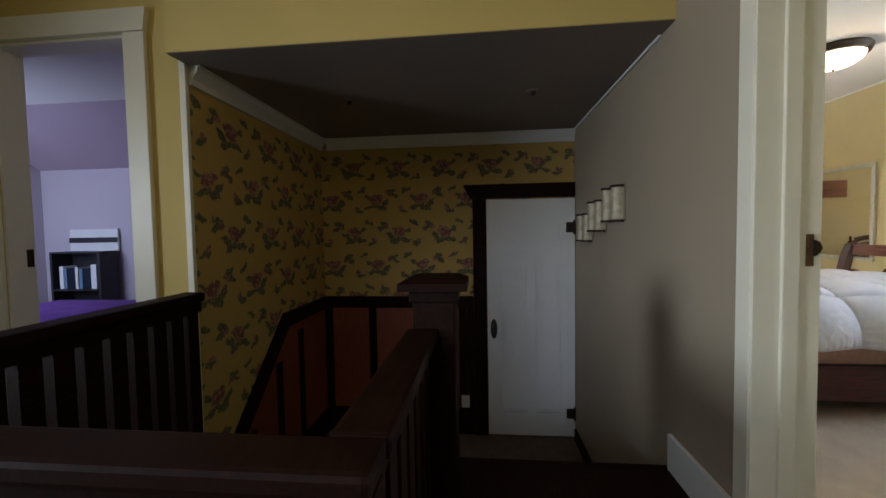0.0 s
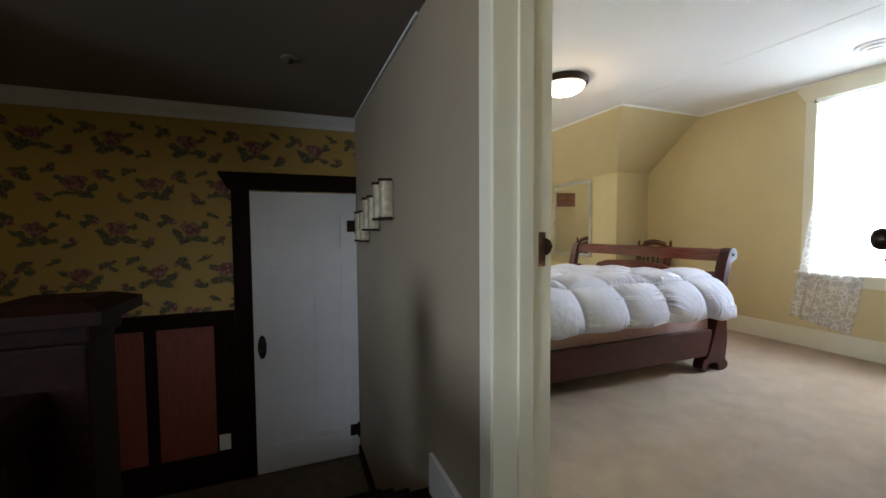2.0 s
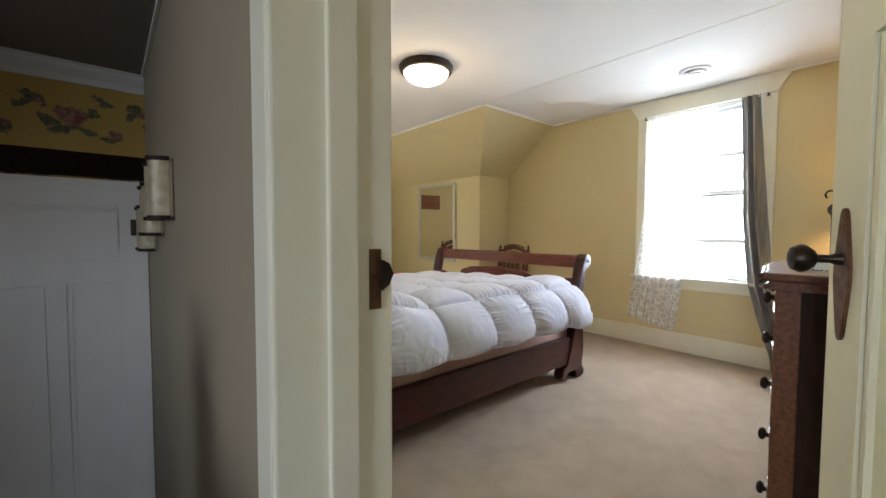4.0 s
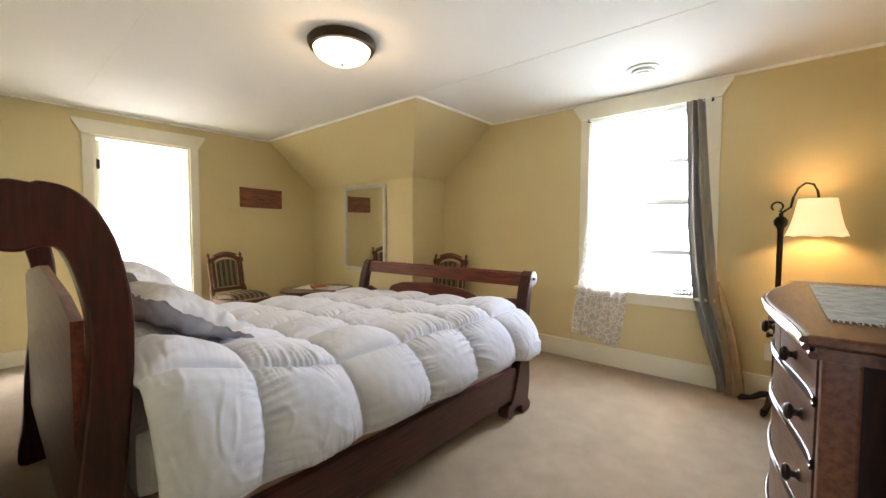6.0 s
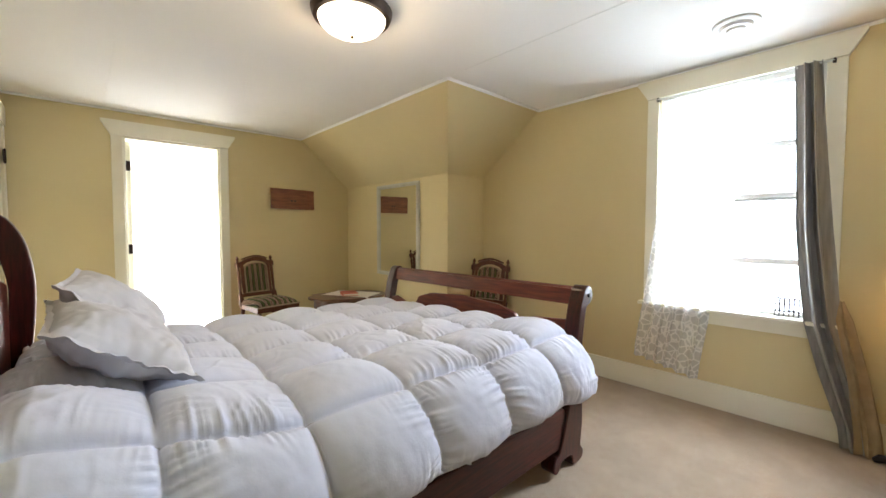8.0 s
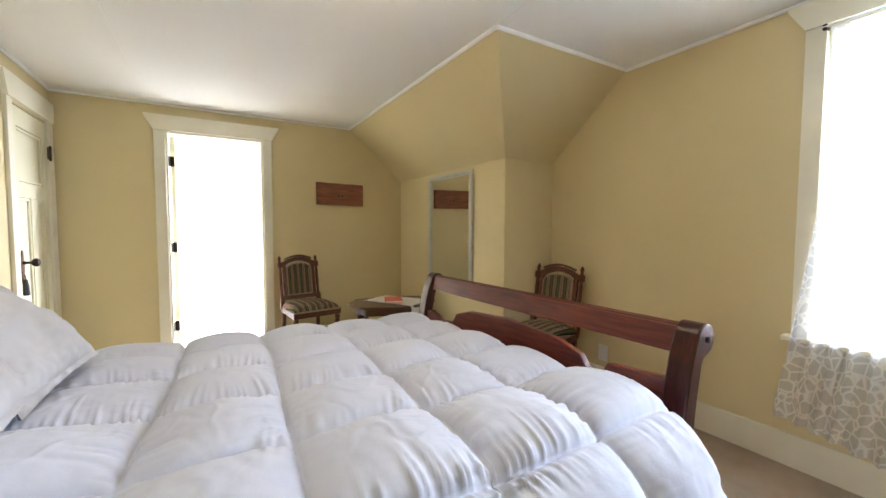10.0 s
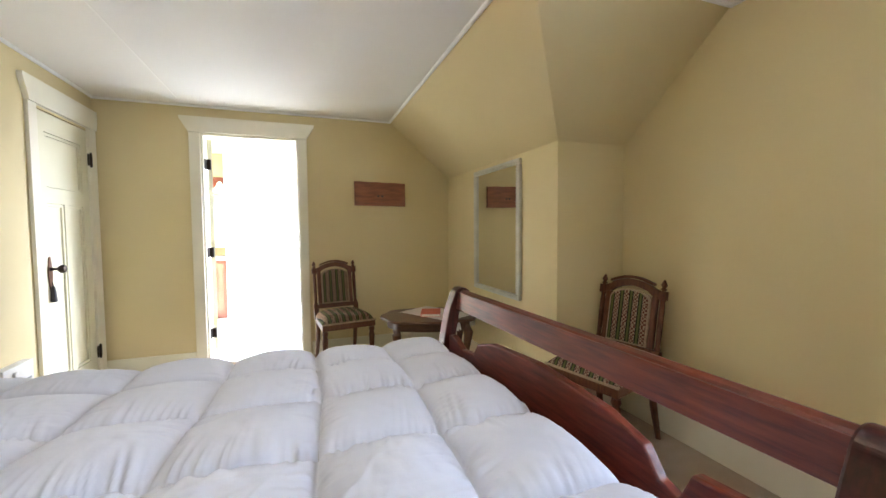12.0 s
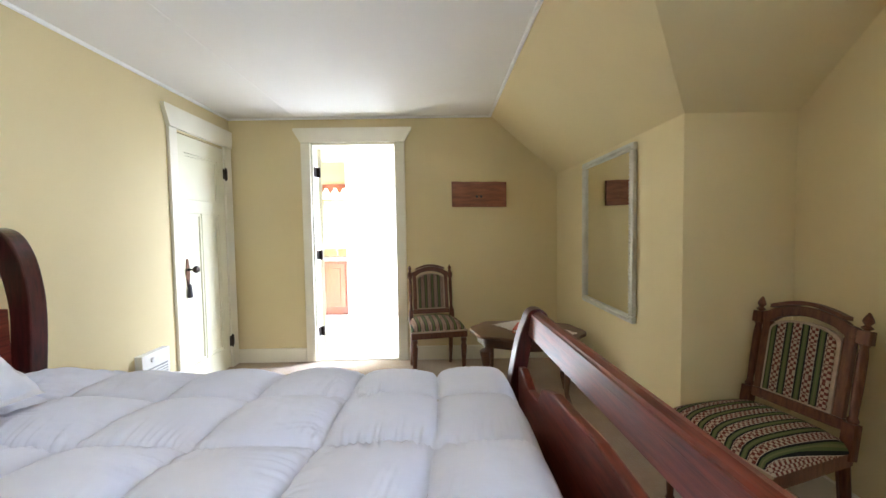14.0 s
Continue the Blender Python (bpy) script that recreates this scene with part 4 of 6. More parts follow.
def duvet_lift(c, v):
    wc = c + 0.035 * noise.noise((c * 0.9, v * 0.8, 5.0))
    wv = v + 0.035 * noise.noise((c * 0.8, v * 0.7, 9.0))
    a, b = wc - math.floor(wc), wv - math.floor(wv)
    cell = math.floor(wc) * 7.3 + math.floor(wv) * 3.1
    pa, pb = max(0.0, 4 * a * (1 - a)), max(0.0, 4 * b * (1 - b))
    amp = (0.058 if wv > 1 else 0.038) * (1 + 0.30 * noise.noise((cell, 0.5, 0.2)))
    lift = amp * pa ** 0.42 * pb ** 0.48
    lift -= 0.010 * math.exp(-(min(b, 1 - b) * 0.34 / 0.012) ** 2) + 0.006 * math.exp(-(min(a, 1 - a) * 0.335 / 0.010) ** 2)
    lift += 0.010 * (pa * pb) ** 0.5 * noise.noise((wc * 1.7, wv * 1.7, 41 + cell))
    X, S = wc * 0.335, wv * 0.34
    # gathers that run out from each seam
    for d, along, ph in ((min(a, 1 - a) * 0.335, S, 1.0), (min(b, 1 - b) * 0.34, X, 4.0)):
        side = 1.0 if (a if ph == 1.0 else b) > 0.5 else -1.0
        full = min(1.0, max(0.0, 0.42 + 1.7 * noise.noise((X * 3.3, S * 3.3, ph + 11))))
        reach = 0.055 + 0.075 * noise.noise((along * 13, cell * 0.31, ph + 3 + side))
        near = full * (1 - math.exp(-d / 0.006)) * math.exp(-(d / max(reach, 0.014)) ** 1.6)
        run = along + d * (0.55 * noise.noise((cell * 1.7, ph, side)) + 0.35 * noise.noise((along * 6, cell, ph)))
        g = noise.noise((run * 44, cell * 0.7 + side, ph))
        h = noise.noise((run * 24, cell * 0.9 - side, ph + 7))
        lift += near * (0.018 * (0.5 - min(1.0, abs(g) * 3.2)) * 0.8 + 0.011 * h)
    # long slack creases across some boxes
    slack = min(1.0, max(0.0, 0.15 + 1.5 * noise.noise((X * 2.1, S * 1.9, 21.0)) + 0.5 * max(0.0, 2.2 - wc)))
    f = noise.noise((X * 7 + 5 * S, S * 6.0 - X * 5.5, 17.0 + 0.2 * cell))
    f2 = noise.noise((X * 4 - 6 * S, S * 4.2 + X * 3, 29.0 + 0.3 * cell))
    lift += slack * (pa * pb) ** 0.3 * (0.004 * math.exp(-(f / 0.07) ** 2) - 0.0035 * math.exp(-(f2 / 0.05) ** 2))
    lift += 0.0022 * (pa * pb) ** 0.3 * noise.noise((X * 26 + S * 9, S * 22 - X * 8, 3.0))
    return lift


duvet = thing("duvet", BEDM, "puffy white box-stitched duvet spread over the bed", "duvet")
NC, NV = 372, 420
verts = []
for i in range(NC + 1):
    c = 6 * i / NC
    for j in range(NV + 1):
        v = 7 * j / NV
        rim = min(1.0, (NC - i) / 8, min(j, NV - j) / 5) ** 0.5
        p = duvet_point(c, v, 0.006 + duvet_lift(c, v) * rim)
        if v < 1:
            p.z -= (1 - v) * (0.03 * max(0.0, c - 5) + 0.016 * math.sin(math.pi * (c % 1.0)) + 0.010 * noise.noise((c * 3, 1, 4)))
        verts.append(p)
me = bpy.data.meshes.new("cover")
me.from_pydata(verts, [], [(i * (NV + 1) + j, (i + 1) * (NV + 1) + j, (i + 1) * (NV + 1) + j + 1, i * (NV + 1) + j + 1) for i in range(NC) for j in range(NV)])
me.materials.append(DUVET)
me.polygons.foreach_set("use_smooth", [True] * len(me.polygons))
dv = new("cover", me)
dv.parent = duvet
so = dv.modifiers.new("thick", "SOLIDIFY")
so.thickness, so.offset = 0.012, -1
# stitched seams between the boxes
seams = [[(k, 0.06 + 6.88 * j / 260) for j in range(261)] for k in range(1, 6)]
seams += [[(0.1 + 5.8 * i / 260, k) for i in range(261)] for k in range(1, 7)]
for line in seams:
    pts = []
    for c, v in line:
        c, v = c - 0.035 * noise.noise((c * 0.9, v * 0.8, 5.0)), v - 0.035 * noise.noise((c * 0.8, v * 0.7, 9.0))
        pts.append(duvet_point(c, v, 0.006 + duvet_lift(c, v)))
    bm = bmesh.new()
    tube(bm, pts, 0.0018, 5)
    part("stitching", bm, STITCH, duvet, smooth=True)


def pillow(m, label, half_w, half_d, thick):
    p = thing("pillow", m, label, "pillow", "pillows on the bed")
    bm = bmesh.new()
    n = 64
    sheets = []
    for side in (1, -1):
        rows = []
        for i in range(n + 1):
            row = []
            for j in range(n + 1):
                u, v = -1 + 2 * i / n, -1 + 2 * j / n
                fu, fv = min(1, abs(u) / 0.9), min(1, abs(v) / 0.93)
                w = (1 - fu ** 2.4) ** 0.55 * (1 - fv ** 2.6) ** 0.55
                pin = 1 - 0.06 * (1 - abs(v) ** 2) * abs(u) ** 3
                x = half_d * u * pin
                y = half_w * v * (1 - 0.05 * (1 - u * u) * abs(v) ** 3)
                z = side * (thick * w + 0.003) + 0.014 * w * noise.noise((u * 3, v * 3, side * 2.0)) + 0.012 * noise.noise((u * 2, v * 2, 4))
                z += 0.016 * w * noise.noise((u * 1.5 + v * 2, v * 2.5, 6 + half_d * 30)) + 0.012 * (1 - w) * noise.noise((u * 6, v * 7, 8))
                gather = (1 - w) * w * 4
                z += side * 0.006 * gather * noise.noise((u * 9, v * 12, 3)) + 0.004 * w * noise.noise((u * 5 + v * 4, v * 3 - u * 5, 3))
                rim = i in (0, n) or j in (0, n)
                row.append(sheets[0][i][j] if rim and sheets else bm.verts.new((x, y, z)))
            rows.append(row)
        sheets.append(rows)
        for a, b in zip(rows, rows[1:]):
            for j in range(n):
                bm.faces.new((a[j], b[j], b[j + 1], a[j + 1]))
    bmesh.ops.recalc_face_normals(bm, faces=bm.faces)
    part("cushion", bm, PILLOW, p, smooth=True)
    return p


# the foot stands a little nearer the head, more so at its far post
for root in (bed, box_spring, mattress):
    for ob in root.children_recursive:
        for v in ob.data.vertices:
            v.co.x -= (0.055 + 0.045 * (v.co.y - BY0) / (BY1 - BY0)) * max(0.0, v.co.x - 4.1) / 2.15
pillow(pose(4.35, 4.78, 0.848, 0, 30, 2), "white flanged pillow leaning on the headboard", 0.32, 0.185, 0.078)
pillow(pose(4.375, 5.14, 0.875, 2, 44, -4), "rumpled white pillow stacked against the headboard", 0.26, 0.20, 0.075)

# ---- chairs ----
def dining_chair(m, label):
    """Side chair; the sitter looks towards -y; the origin lies on the floor under the seat's middle."""
    c = thing("side_chair", m, label, "chair", "striped side chairs")
    w, d, zs = 0.225, 0.212, 0.41
    bm = bmesh.new()
    prism(bm, [(-w, -d), (w, -d), (w * 0.86, d), (-w * 0.86, d)], "z", zs - 0.05, zs)
    part("seat_frame", bm, CHAIRWOOD, c)
    bm = bmesh.new()
    n = 20
    rows = []
    for i in range(n + 1):
        row = []
        for j in range(n + 1):
            u, v = -1 + 2 * i / n, -1 + 2 * j / n
            ww = (w + 0.004) * (1 - 0.07 * (v + 1))
            h = max(0, 1 - u ** 6) ** 0.5 * max(0, 1 - v ** 6) ** 0.5
            row.append(bm.verts.new((u * ww, v * (d + 0.006), zs + 0.002 + 0.075 * h * (1 - 0.18 * (u * u + v * v)))))
        rows.append(row)
    for a, b in zip(rows, rows[1:]):
        for j in range(n):
            bm.faces.new((a[j], b[j], b[j + 1], a[j + 1]))
    bm.normal_update()
    part("seat", bm, STRIPES, c, "domed striped tapestry seat", True)
    part("seat_braid", B((-w - 0.006, w + 0.006, -d - 0.008, -d + 0.002, zs - 0.002, zs + 0.012), bevel=0.003), BRAID, c)
    for x in (-1, 1):
        bm = bmesh.new()
        lathe(bm, [(0.022, 0.35), (0.026, 0.33), (0.017, 0.31), (0.025, 0.285), (0.024, 0.25), (0.016, 0.12), (0.013, 0.07), (0.019, 0.055), (0.012, 0.04), (0.015, 0.0)], 12, Matrix.Translation((x * (w - 0.025), -d + 0.025, 0)))
        part("leg", bm, CHAIRWOOD, c, smooth=True)
        bm = bmesh.new()
        tube(bm, [(x * (w * 0.86 - 0.02), d - 0.02, zs - 0.02), (x * (w * 0.86 - 0.02), d + 0.0, 0.2), (x * (w * 0.86 - 0.015), d + 0.05, 0.0)], [0.022, 0.02, 0.015], 8)
        part("leg", bm, CHAIRWOOD, c, smooth=True)
    lean = Matrix.Translation((0, d - 0.015, zs - 0.03)) @ Euler((radians(-10), 0, 0)).to_matrix().to_4x4()
    for x in (-1, 1):
        xx = x * (w * 0.86 - 0.01)
        bm = bmesh.new()
        box(bm, xx - 0.02, xx + 0.02, -0.02, 0.02, 0.0, 0.13, 0.003, lean)
        lathe(bm, [(0.014, 0.13), (0.018, 0.14), (0.012, 0.155), (0.015, 0.25), (0.015, 0.37), (0.012, 0.405), (0.018, 0.415)], 12, lean @ Matrix.Translation((xx, 0, 0)))
        box(bm, xx - 0.02, xx + 0.02, -0.018, 0.018, 0.415, 0.465, 0.003, lean)
        post = part("back_post", bm, CHAIRWOOD, c, smooth=True)
        bm = bmesh.new()
        lathe(bm, [(0.008, 0.465), (0.018, 0.475), (0.008, 0.484), (0.017, 0.497), (0.013, 0.51), (0.003, 0.53)], 12, lean @ Matrix.Translation((xx, 0, 0)))
        part("finial", bm, CHAIRWOOD, post, smooth=True)
    bx = w * 0.86 - 0.032
    bm = bmesh.new()
    box(bm, -bx, bx, -0.014, 0.014, 0.095, 0.135, 0.004, lean)
    part("lower_rail", bm, CHAIRWOOD, c)
    crest = [(-bx, 0.43), (-bx + 0.03, 0.43)] + [(-0.10 + 0.2 * i / 10, 0.455 + 0.022 * math.sin(math.pi * i / 10)) for i in range(11)] + [(bx - 0.03, 0.43), (bx, 0.43), (bx, 0.468), (bx - 0.025, 0.475)] + [(0.12 - 0.24 * i / 12, 0.488 + 0.028 * math.sin(math.pi * i / 12)) for i in range(13)] + [(-bx + 0.025, 0.475), (-bx, 0.468)]
    bm = bmesh.new()
    prism(bm, crest, "y", -0.015, 0.015, lean)
    part("crest_rail", bm, CHAIRWOOD, c)
    bm = bmesh.new()
    prism(bm, [(0.13 - 0.26 * i / 12, 0.490 + 0.030 * math.sin(math.pi * i / 12)) for i in range(13)] + [(-0.13 + 0.26 * i / 12, 0.504 + 0.032 * math.sin(math.pi * i / 12)) for i in range(13)], "y", -0.024, 0.02, lean)
    part("crest_moulding", bm, CHAIRWOOD, c)
    for x in (-1, 1):
        bm = bmesh.new()
        x0, x1 = sorted((x * (bx - 0.002), x * (bx - 0.034)))
        box(bm, x0, x1, -0.013, 0.013, 0.136, 0.43, 0.004, lean)
        part("back_stile", bm, CHAIRWOOD, c)
    ix = bx - 0.036
    pad_out = [(-ix, 0.137), (ix, 0.137), (ix, 0.40)] + [(ix * math.cos(a), 0.40 + 0.055 * math.sin(a)) for a in [math.pi * i / 12 for i in range(1, 12)]] + [(-ix, 0.40)]
    bm = bmesh.new()
    prism(bm, pad_out, "y", -0.016, 0.01, lean)
    part("back_braid", bm, BRAID, c)
    bm = bmesh.new()
    cx, cz = 0, 0.29
    prism(bm, [(u * 0.9, cz + (v - cz) * 0.945) for u, v in pad_out], "y", -0.024, -0.014, lean)
    part("back_pad", bm, STRIPES, c, "striped tapestry back pad")
    return c


chair = dining_chair(pose(5.705, 7.50, 0, 0, 0, 10), "carved walnut side chair with green striped tapestry by the doorway")
copy_thing(chair, pose(6.957, 5.685, 0, 0, 0, -76))["label"] = "carved walnut side chair with green striped tapestry in the corner"

# ---- tea table, cloth and book ----
TX, TY, TZ = 6.37, 7.02, 0.49
table = thing("tea_table", pose(TX, TY, 0, 0, 0, -12), "low walnut tea table with scalloped edge and cabriole legs", "table")
edge = []
for i in range(64):
    a = 2 * math.pi * i / 64
    k = 1 + 0.035 * math.cos(8 * a)
    edge.append((0.40 * k * math.copysign(abs(math.cos(a)) ** 0.8, math.cos(a)), 0.28 * k * math.copysign(abs(math.sin(a)) ** 0.8, math.sin(a))))
bm = bmesh.new()
prism(bm, edge, "z", TZ - 0.022, TZ)
tp = part("tabletop", bm, TABLEWOOD, table)
bv = tp.modifiers.new("round", "BEVEL")
bv.width, bv.segments, bv.limit_method = 0.007, 2, "ANGLE"
bm = bmesh.new()
prism(bm, [(u * 0.86, v * 0.84) for u, v in edge], "z", TZ - 0.09, TZ - 0.022)
part("apron", bm, TABLEWOOD, table)
for x in (-1, 1):
    for y in (-1, 1):
        bm = bmesh.new()
        tube(bm, [(x * 0.25, y * 0.15, TZ - 0.04), (x * 0.285, y * 0.175, TZ - 0.12), (x * 0.27, y * 0.165, 0.22), (x * 0.265, y * 0.16, 0.10), (x * 0.285, y * 0.175, 0.03), (x * 0.295, y * 0.182, 0.0)], [0.035, 0.038, 0.022, 0.015, 0.018, 0.026], 10)
        part("leg", bm, TABLEWOOD, table, smooth=True)
cloth = thing("lace_table_cloth", pose(TX + 0.05, TY + 0.01, TZ, 0, 0, 30), "white lace cloth laid across the tea table", "cloth")
bm = bmesh.new()
n = 40
rows = []
for i in range(n + 1):
    row = []
    for j in range(n + 1):
        u, v = -1 + 2 * i / n, -1 + 2 * j / n
        x, y = 0.165 * u * (1 + 0.03 * math.sin(j * 1.6)), 0.33 * v * (1 + 0.02 * math.sin(i * 1.6))
        over = max(0, abs(y) - 0.262)
        row.append(bm.verts.new((x, math.copysign(min(abs(y), 0.27), y) + math.copysign(over * 0.15, y), 0.003 + 0.002 * noise.noise((x * 20, y * 20, 0)) - over * 1.3)))
    rows.append(row)
for a, b in zip(rows, rows[1:]):
    for j in range(n):
        bm.faces.new((a[j], b[j], b[j + 1], a[j + 1]))
cl2 = part("cloth", bm, LINEN, cloth, smooth=True)
so = cl2.modifiers.new("thick", "SOLIDIFY")
so.thickness, so.offset = 0.002, 1
book = thing("red_book", pose(6.36, 6.98, TZ + 0.007, 0, 0, -20), "closed book with an orange-red cover on the cloth", "book")
part("pages", B((-0.07, 0.074, -0.10, 0.10, 0.003, 0.022)), PAPER, book, "cream page block")
part("cover", B((-0.078, 0.078, -0.105, 0.105, 0.022, 0.026), (-0.078, 0.078, -0.105, 0.105, 0, 0.003), (-0.078, -0.074, -0.105, 0.105, 0.003, 0.022)), BOOKRED, book)

# ---- dresser, desk, stool, floor lamp ----
dresser = thing("dresser", pose(4.99, YN + 0.06, 0), "walnut serpentine-front dresser with round knobs", "dresser")
DW, DD, DH = 1.14, 0.65, 0.945


def serp(x, extra=0.0):
    """Depth of the front at x: a bow in the middle with hollow ends."""
    u = x / DW
    return DD - 0.03 + 0.075 * math.sin(math.pi * u) ** 1.6 + extra


def front_shape(x0, x1, extra, back=None, n=28):
    xs = [x0 + (x1 - x0) * i / n for i in range(n + 1)]
    f = [(x, serp(x, extra)) for x in xs]
    return f + ([(x, serp(x, back)) for x in xs[::-1]] if back is not None else [(x1, 0.02), (x0, 0.02)])


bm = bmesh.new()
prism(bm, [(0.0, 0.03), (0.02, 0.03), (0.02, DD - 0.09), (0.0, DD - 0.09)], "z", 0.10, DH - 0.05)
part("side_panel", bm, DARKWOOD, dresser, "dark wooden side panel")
part("corner_stile", B((-0.006, 0.05, DD - 0.09, DD - 0.03, 0.0, DH - 0.05), bevel=0.006), WALNUT, dresser)
part("corner_stile", B((DW - 0.05, DW + 0.006, DD - 0.09, DD - 0.03, 0.0, DH - 0.05), bevel=0.006), WALNUT, dresser)
part("back_foot", B((0.0, 0.05, 0.03, 0.09, 0.0, 0.10)), DARKWOOD, dresser)
part("back_foot", B((DW - 0.05, DW, 0.03, 0.09, 0.0, 0.10)), DARKWOOD, dresser)
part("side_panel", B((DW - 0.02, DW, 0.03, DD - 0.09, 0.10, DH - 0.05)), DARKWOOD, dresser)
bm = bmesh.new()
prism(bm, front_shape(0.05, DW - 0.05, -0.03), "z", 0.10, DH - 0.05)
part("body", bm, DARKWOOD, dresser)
bm = bmesh.new()
prism(bm, [(-0.03, 0.005)] + [(-0.03 + (DW + 0.06) * i / 40, serp(DW * i / 40, 0.028)) for i in range(41)] + [(DW + 0.03, 0.005)], "z", DH - 0.024, DH)
tp = part("top", bm, WALNUT, dresser, "polished serpentine top with a moulded edge")
bv = tp.modifiers.new("round", "BEVEL")
bv.width, bv.segments, bv.limit_method, bv.angle_limit = 0.007, 2, "ANGLE", radians(60)
bm = bmesh.new()
prism(bm, [(-0.018, 0.01)] + [(-0.018 + (DW + 0.036) * i / 40, serp(DW * i / 40, 0.012)) for i in range(41)] + [(DW + 0.018, 0.01)], "z", DH - 0.05, DH - 0.026)
part("top_moulding", bm, WALNUT, dresser)


def dresser_bead(extra, z, r, x0, x1, material=WALNUT_GLOSS):
    """A polished half-round bead that follows the bowed front."""
    bm = bmesh.new()
    tube(bm, [(x0 + (x1 - x0) * i / 44, serp(DW * i / 44, extra), z) for i in range(45)], r, 10)
    part("bead", bm, material, dresser, "polished bead moulding", True)


for extra, z, r in ((0.030, DH - 0.010, 0.0075), (0.026, DH - 0.025, 0.0065), (0.015, DH - 0.040, 0.008)):
    dresser_bead(extra, z, r, -0.03, DW + 0.03)
for z0, z1, count in ((0.795, 0.888, 3), (0.655, 0.777, 1), (0.49, 0.637, 1), (0.31, 0.472, 1), (0.12, 0.292, 1)):
    wide = (DW - 0.11 + 0.012) / count
    for k in range(count):
        x0 = 0.055 + k * wide
        x1 = x0 + wide - 0.012
        bm = bmesh.new()
        prism(bm, front_shape(x0, x1, 0.0, -0.028), "z", z0, z1)
        dr = part("drawer", bm, WALNUT, dresser, "bowed walnut drawer front")
        for f in ((0.5,) if count > 1 else (0.10, 0.90)):
            kx = x0 + (x1 - x0) * f
            bm = bmesh.new()
            lathe(bm, [(0.015, 0), (0.012, 0.004), (0.008, 0.008), (0.008, 0.014), (0.018, 0.019), (0.021, 0.026), (0.016, 0.033), (0.004, 0.036)], 14, Matrix.Translation((kx, serp(kx), (z0 + z1) / 2)) @ Euler((radians(-90), 0, 0)).to_matrix().to_4x4())
            part("knob", bm, BRONZE, dr, "turned dark knob", True)
    bm = bmesh.new()
    prism(bm, front_shape(0.05, DW - 0.05, 0.004, -0.028), "z", z0 - 0.018, z0 - 0.002)
    part("drawer_moulding", bm, DARKWOOD, dresser)
    for z in (z0 - 0.017, z0 - 0.003):
        dresser_bead(0.005, z, 0.0045, 0.05, DW - 0.05)
runner = thing("table_runner", pose(4.985 + 0.58, YN + 0.36, DH), "grey patterned runner with fringe on the dresser top", "cloth")
bm = B((-0.40, 0.42, -0.17, 0.30, 0.001, 0.004))
part("cloth", bm, GREYCLOTH, runner)
for x, o in ((-0.40, -1), (0.42, 1)):
    bm = bmesh.new()
    for i in range(46):
        y = -0.165 + 0.46 * i / 45
        tube(bm, [(x, y, 0.003), (x + o * 0.02, y + 0.003 * math.sin(i * 2.1), 0.002)], 0.0018, 4)
    part("fringe", bm, LINEN, runner)

desk = thing("side_table", pose(6.87, 2.72, 0), "dark wooden side table with a small drawer", "table")
part("tabletop", B((-0.22, 0.22, -0.25, 0.32, 0.65, 0.672), bevel=0.006), MAHOG, desk)
part("case", B((-0.19, 0.19, -0.22, 0.27, 0.46, 0.65)), DARKWOOD, desk)
part("side_panel", B((-0.19, -0.16, -0.22, 0.27, 0.02, 0.46)), DARKWOOD, desk)
part("side_panel", B((0.16, 0.19, -0.22, 0.27, 0.02, 0.46)), DARKWOOD, desk)
dr = part("drawer", B((-0.17, 0.17, 0.27, 0.288, 0.48, 0.63), bevel=0.004), MAHOG, desk)
bm = bmesh.new()
lathe(bm, [(0.010, 0), (0.008, 0.015), (0.018, 0.024), (0.014, 0.036)], 12, Matrix.Translation((-0.06, 0.288, 0.56)) @ Euler((radians(-90), 0, 0)).to_matrix().to_4x4())
part("knob", bm, BRONZE, dr, smooth=True)
part("foot", B((-0.2, 0.2, -0.22, 0.28, 0.0, 0.05), bevel=0.01), DARKWOOD, desk)

stool = thing("upholstered_stool", pose(6.43, 2.83, -0.06), "dark wooden stool with a pale blue damask seat", "stool")
bm = bmesh.new()
lathe(bm, [(0.17, 0.40), (0.185, 0.41), (0.19, 0.45), (0.175, 0.485), (0.12, 0.50), (0.0, 0.505)], 32)
part("seat", bm, STOOLCLOTH, stool, "pale blue damask cushion", True)
bm = bmesh.new()
lathe(bm, [(0.15, 0.365), (0.185, 0.37), (0.19, 0.398), (0.15, 0.40)], 32)
part("seat_frame", bm, MAHOG, stool, smooth=True)
for a in (45, 135, 225, 315):
    c, s = math.cos(radians(a)), math.sin(radians(a))
    bm = bmesh.new()
    tube(bm, [(0.14 * c, 0.14 * s, 0.37), (0.15 * c, 0.15 * s, 0.2), (0.165 * c, 0.165 * s, 0.06)], [0.022, 0.018, 0.014], 10)
    part("leg", bm, MAHOG, stool, smooth=True)

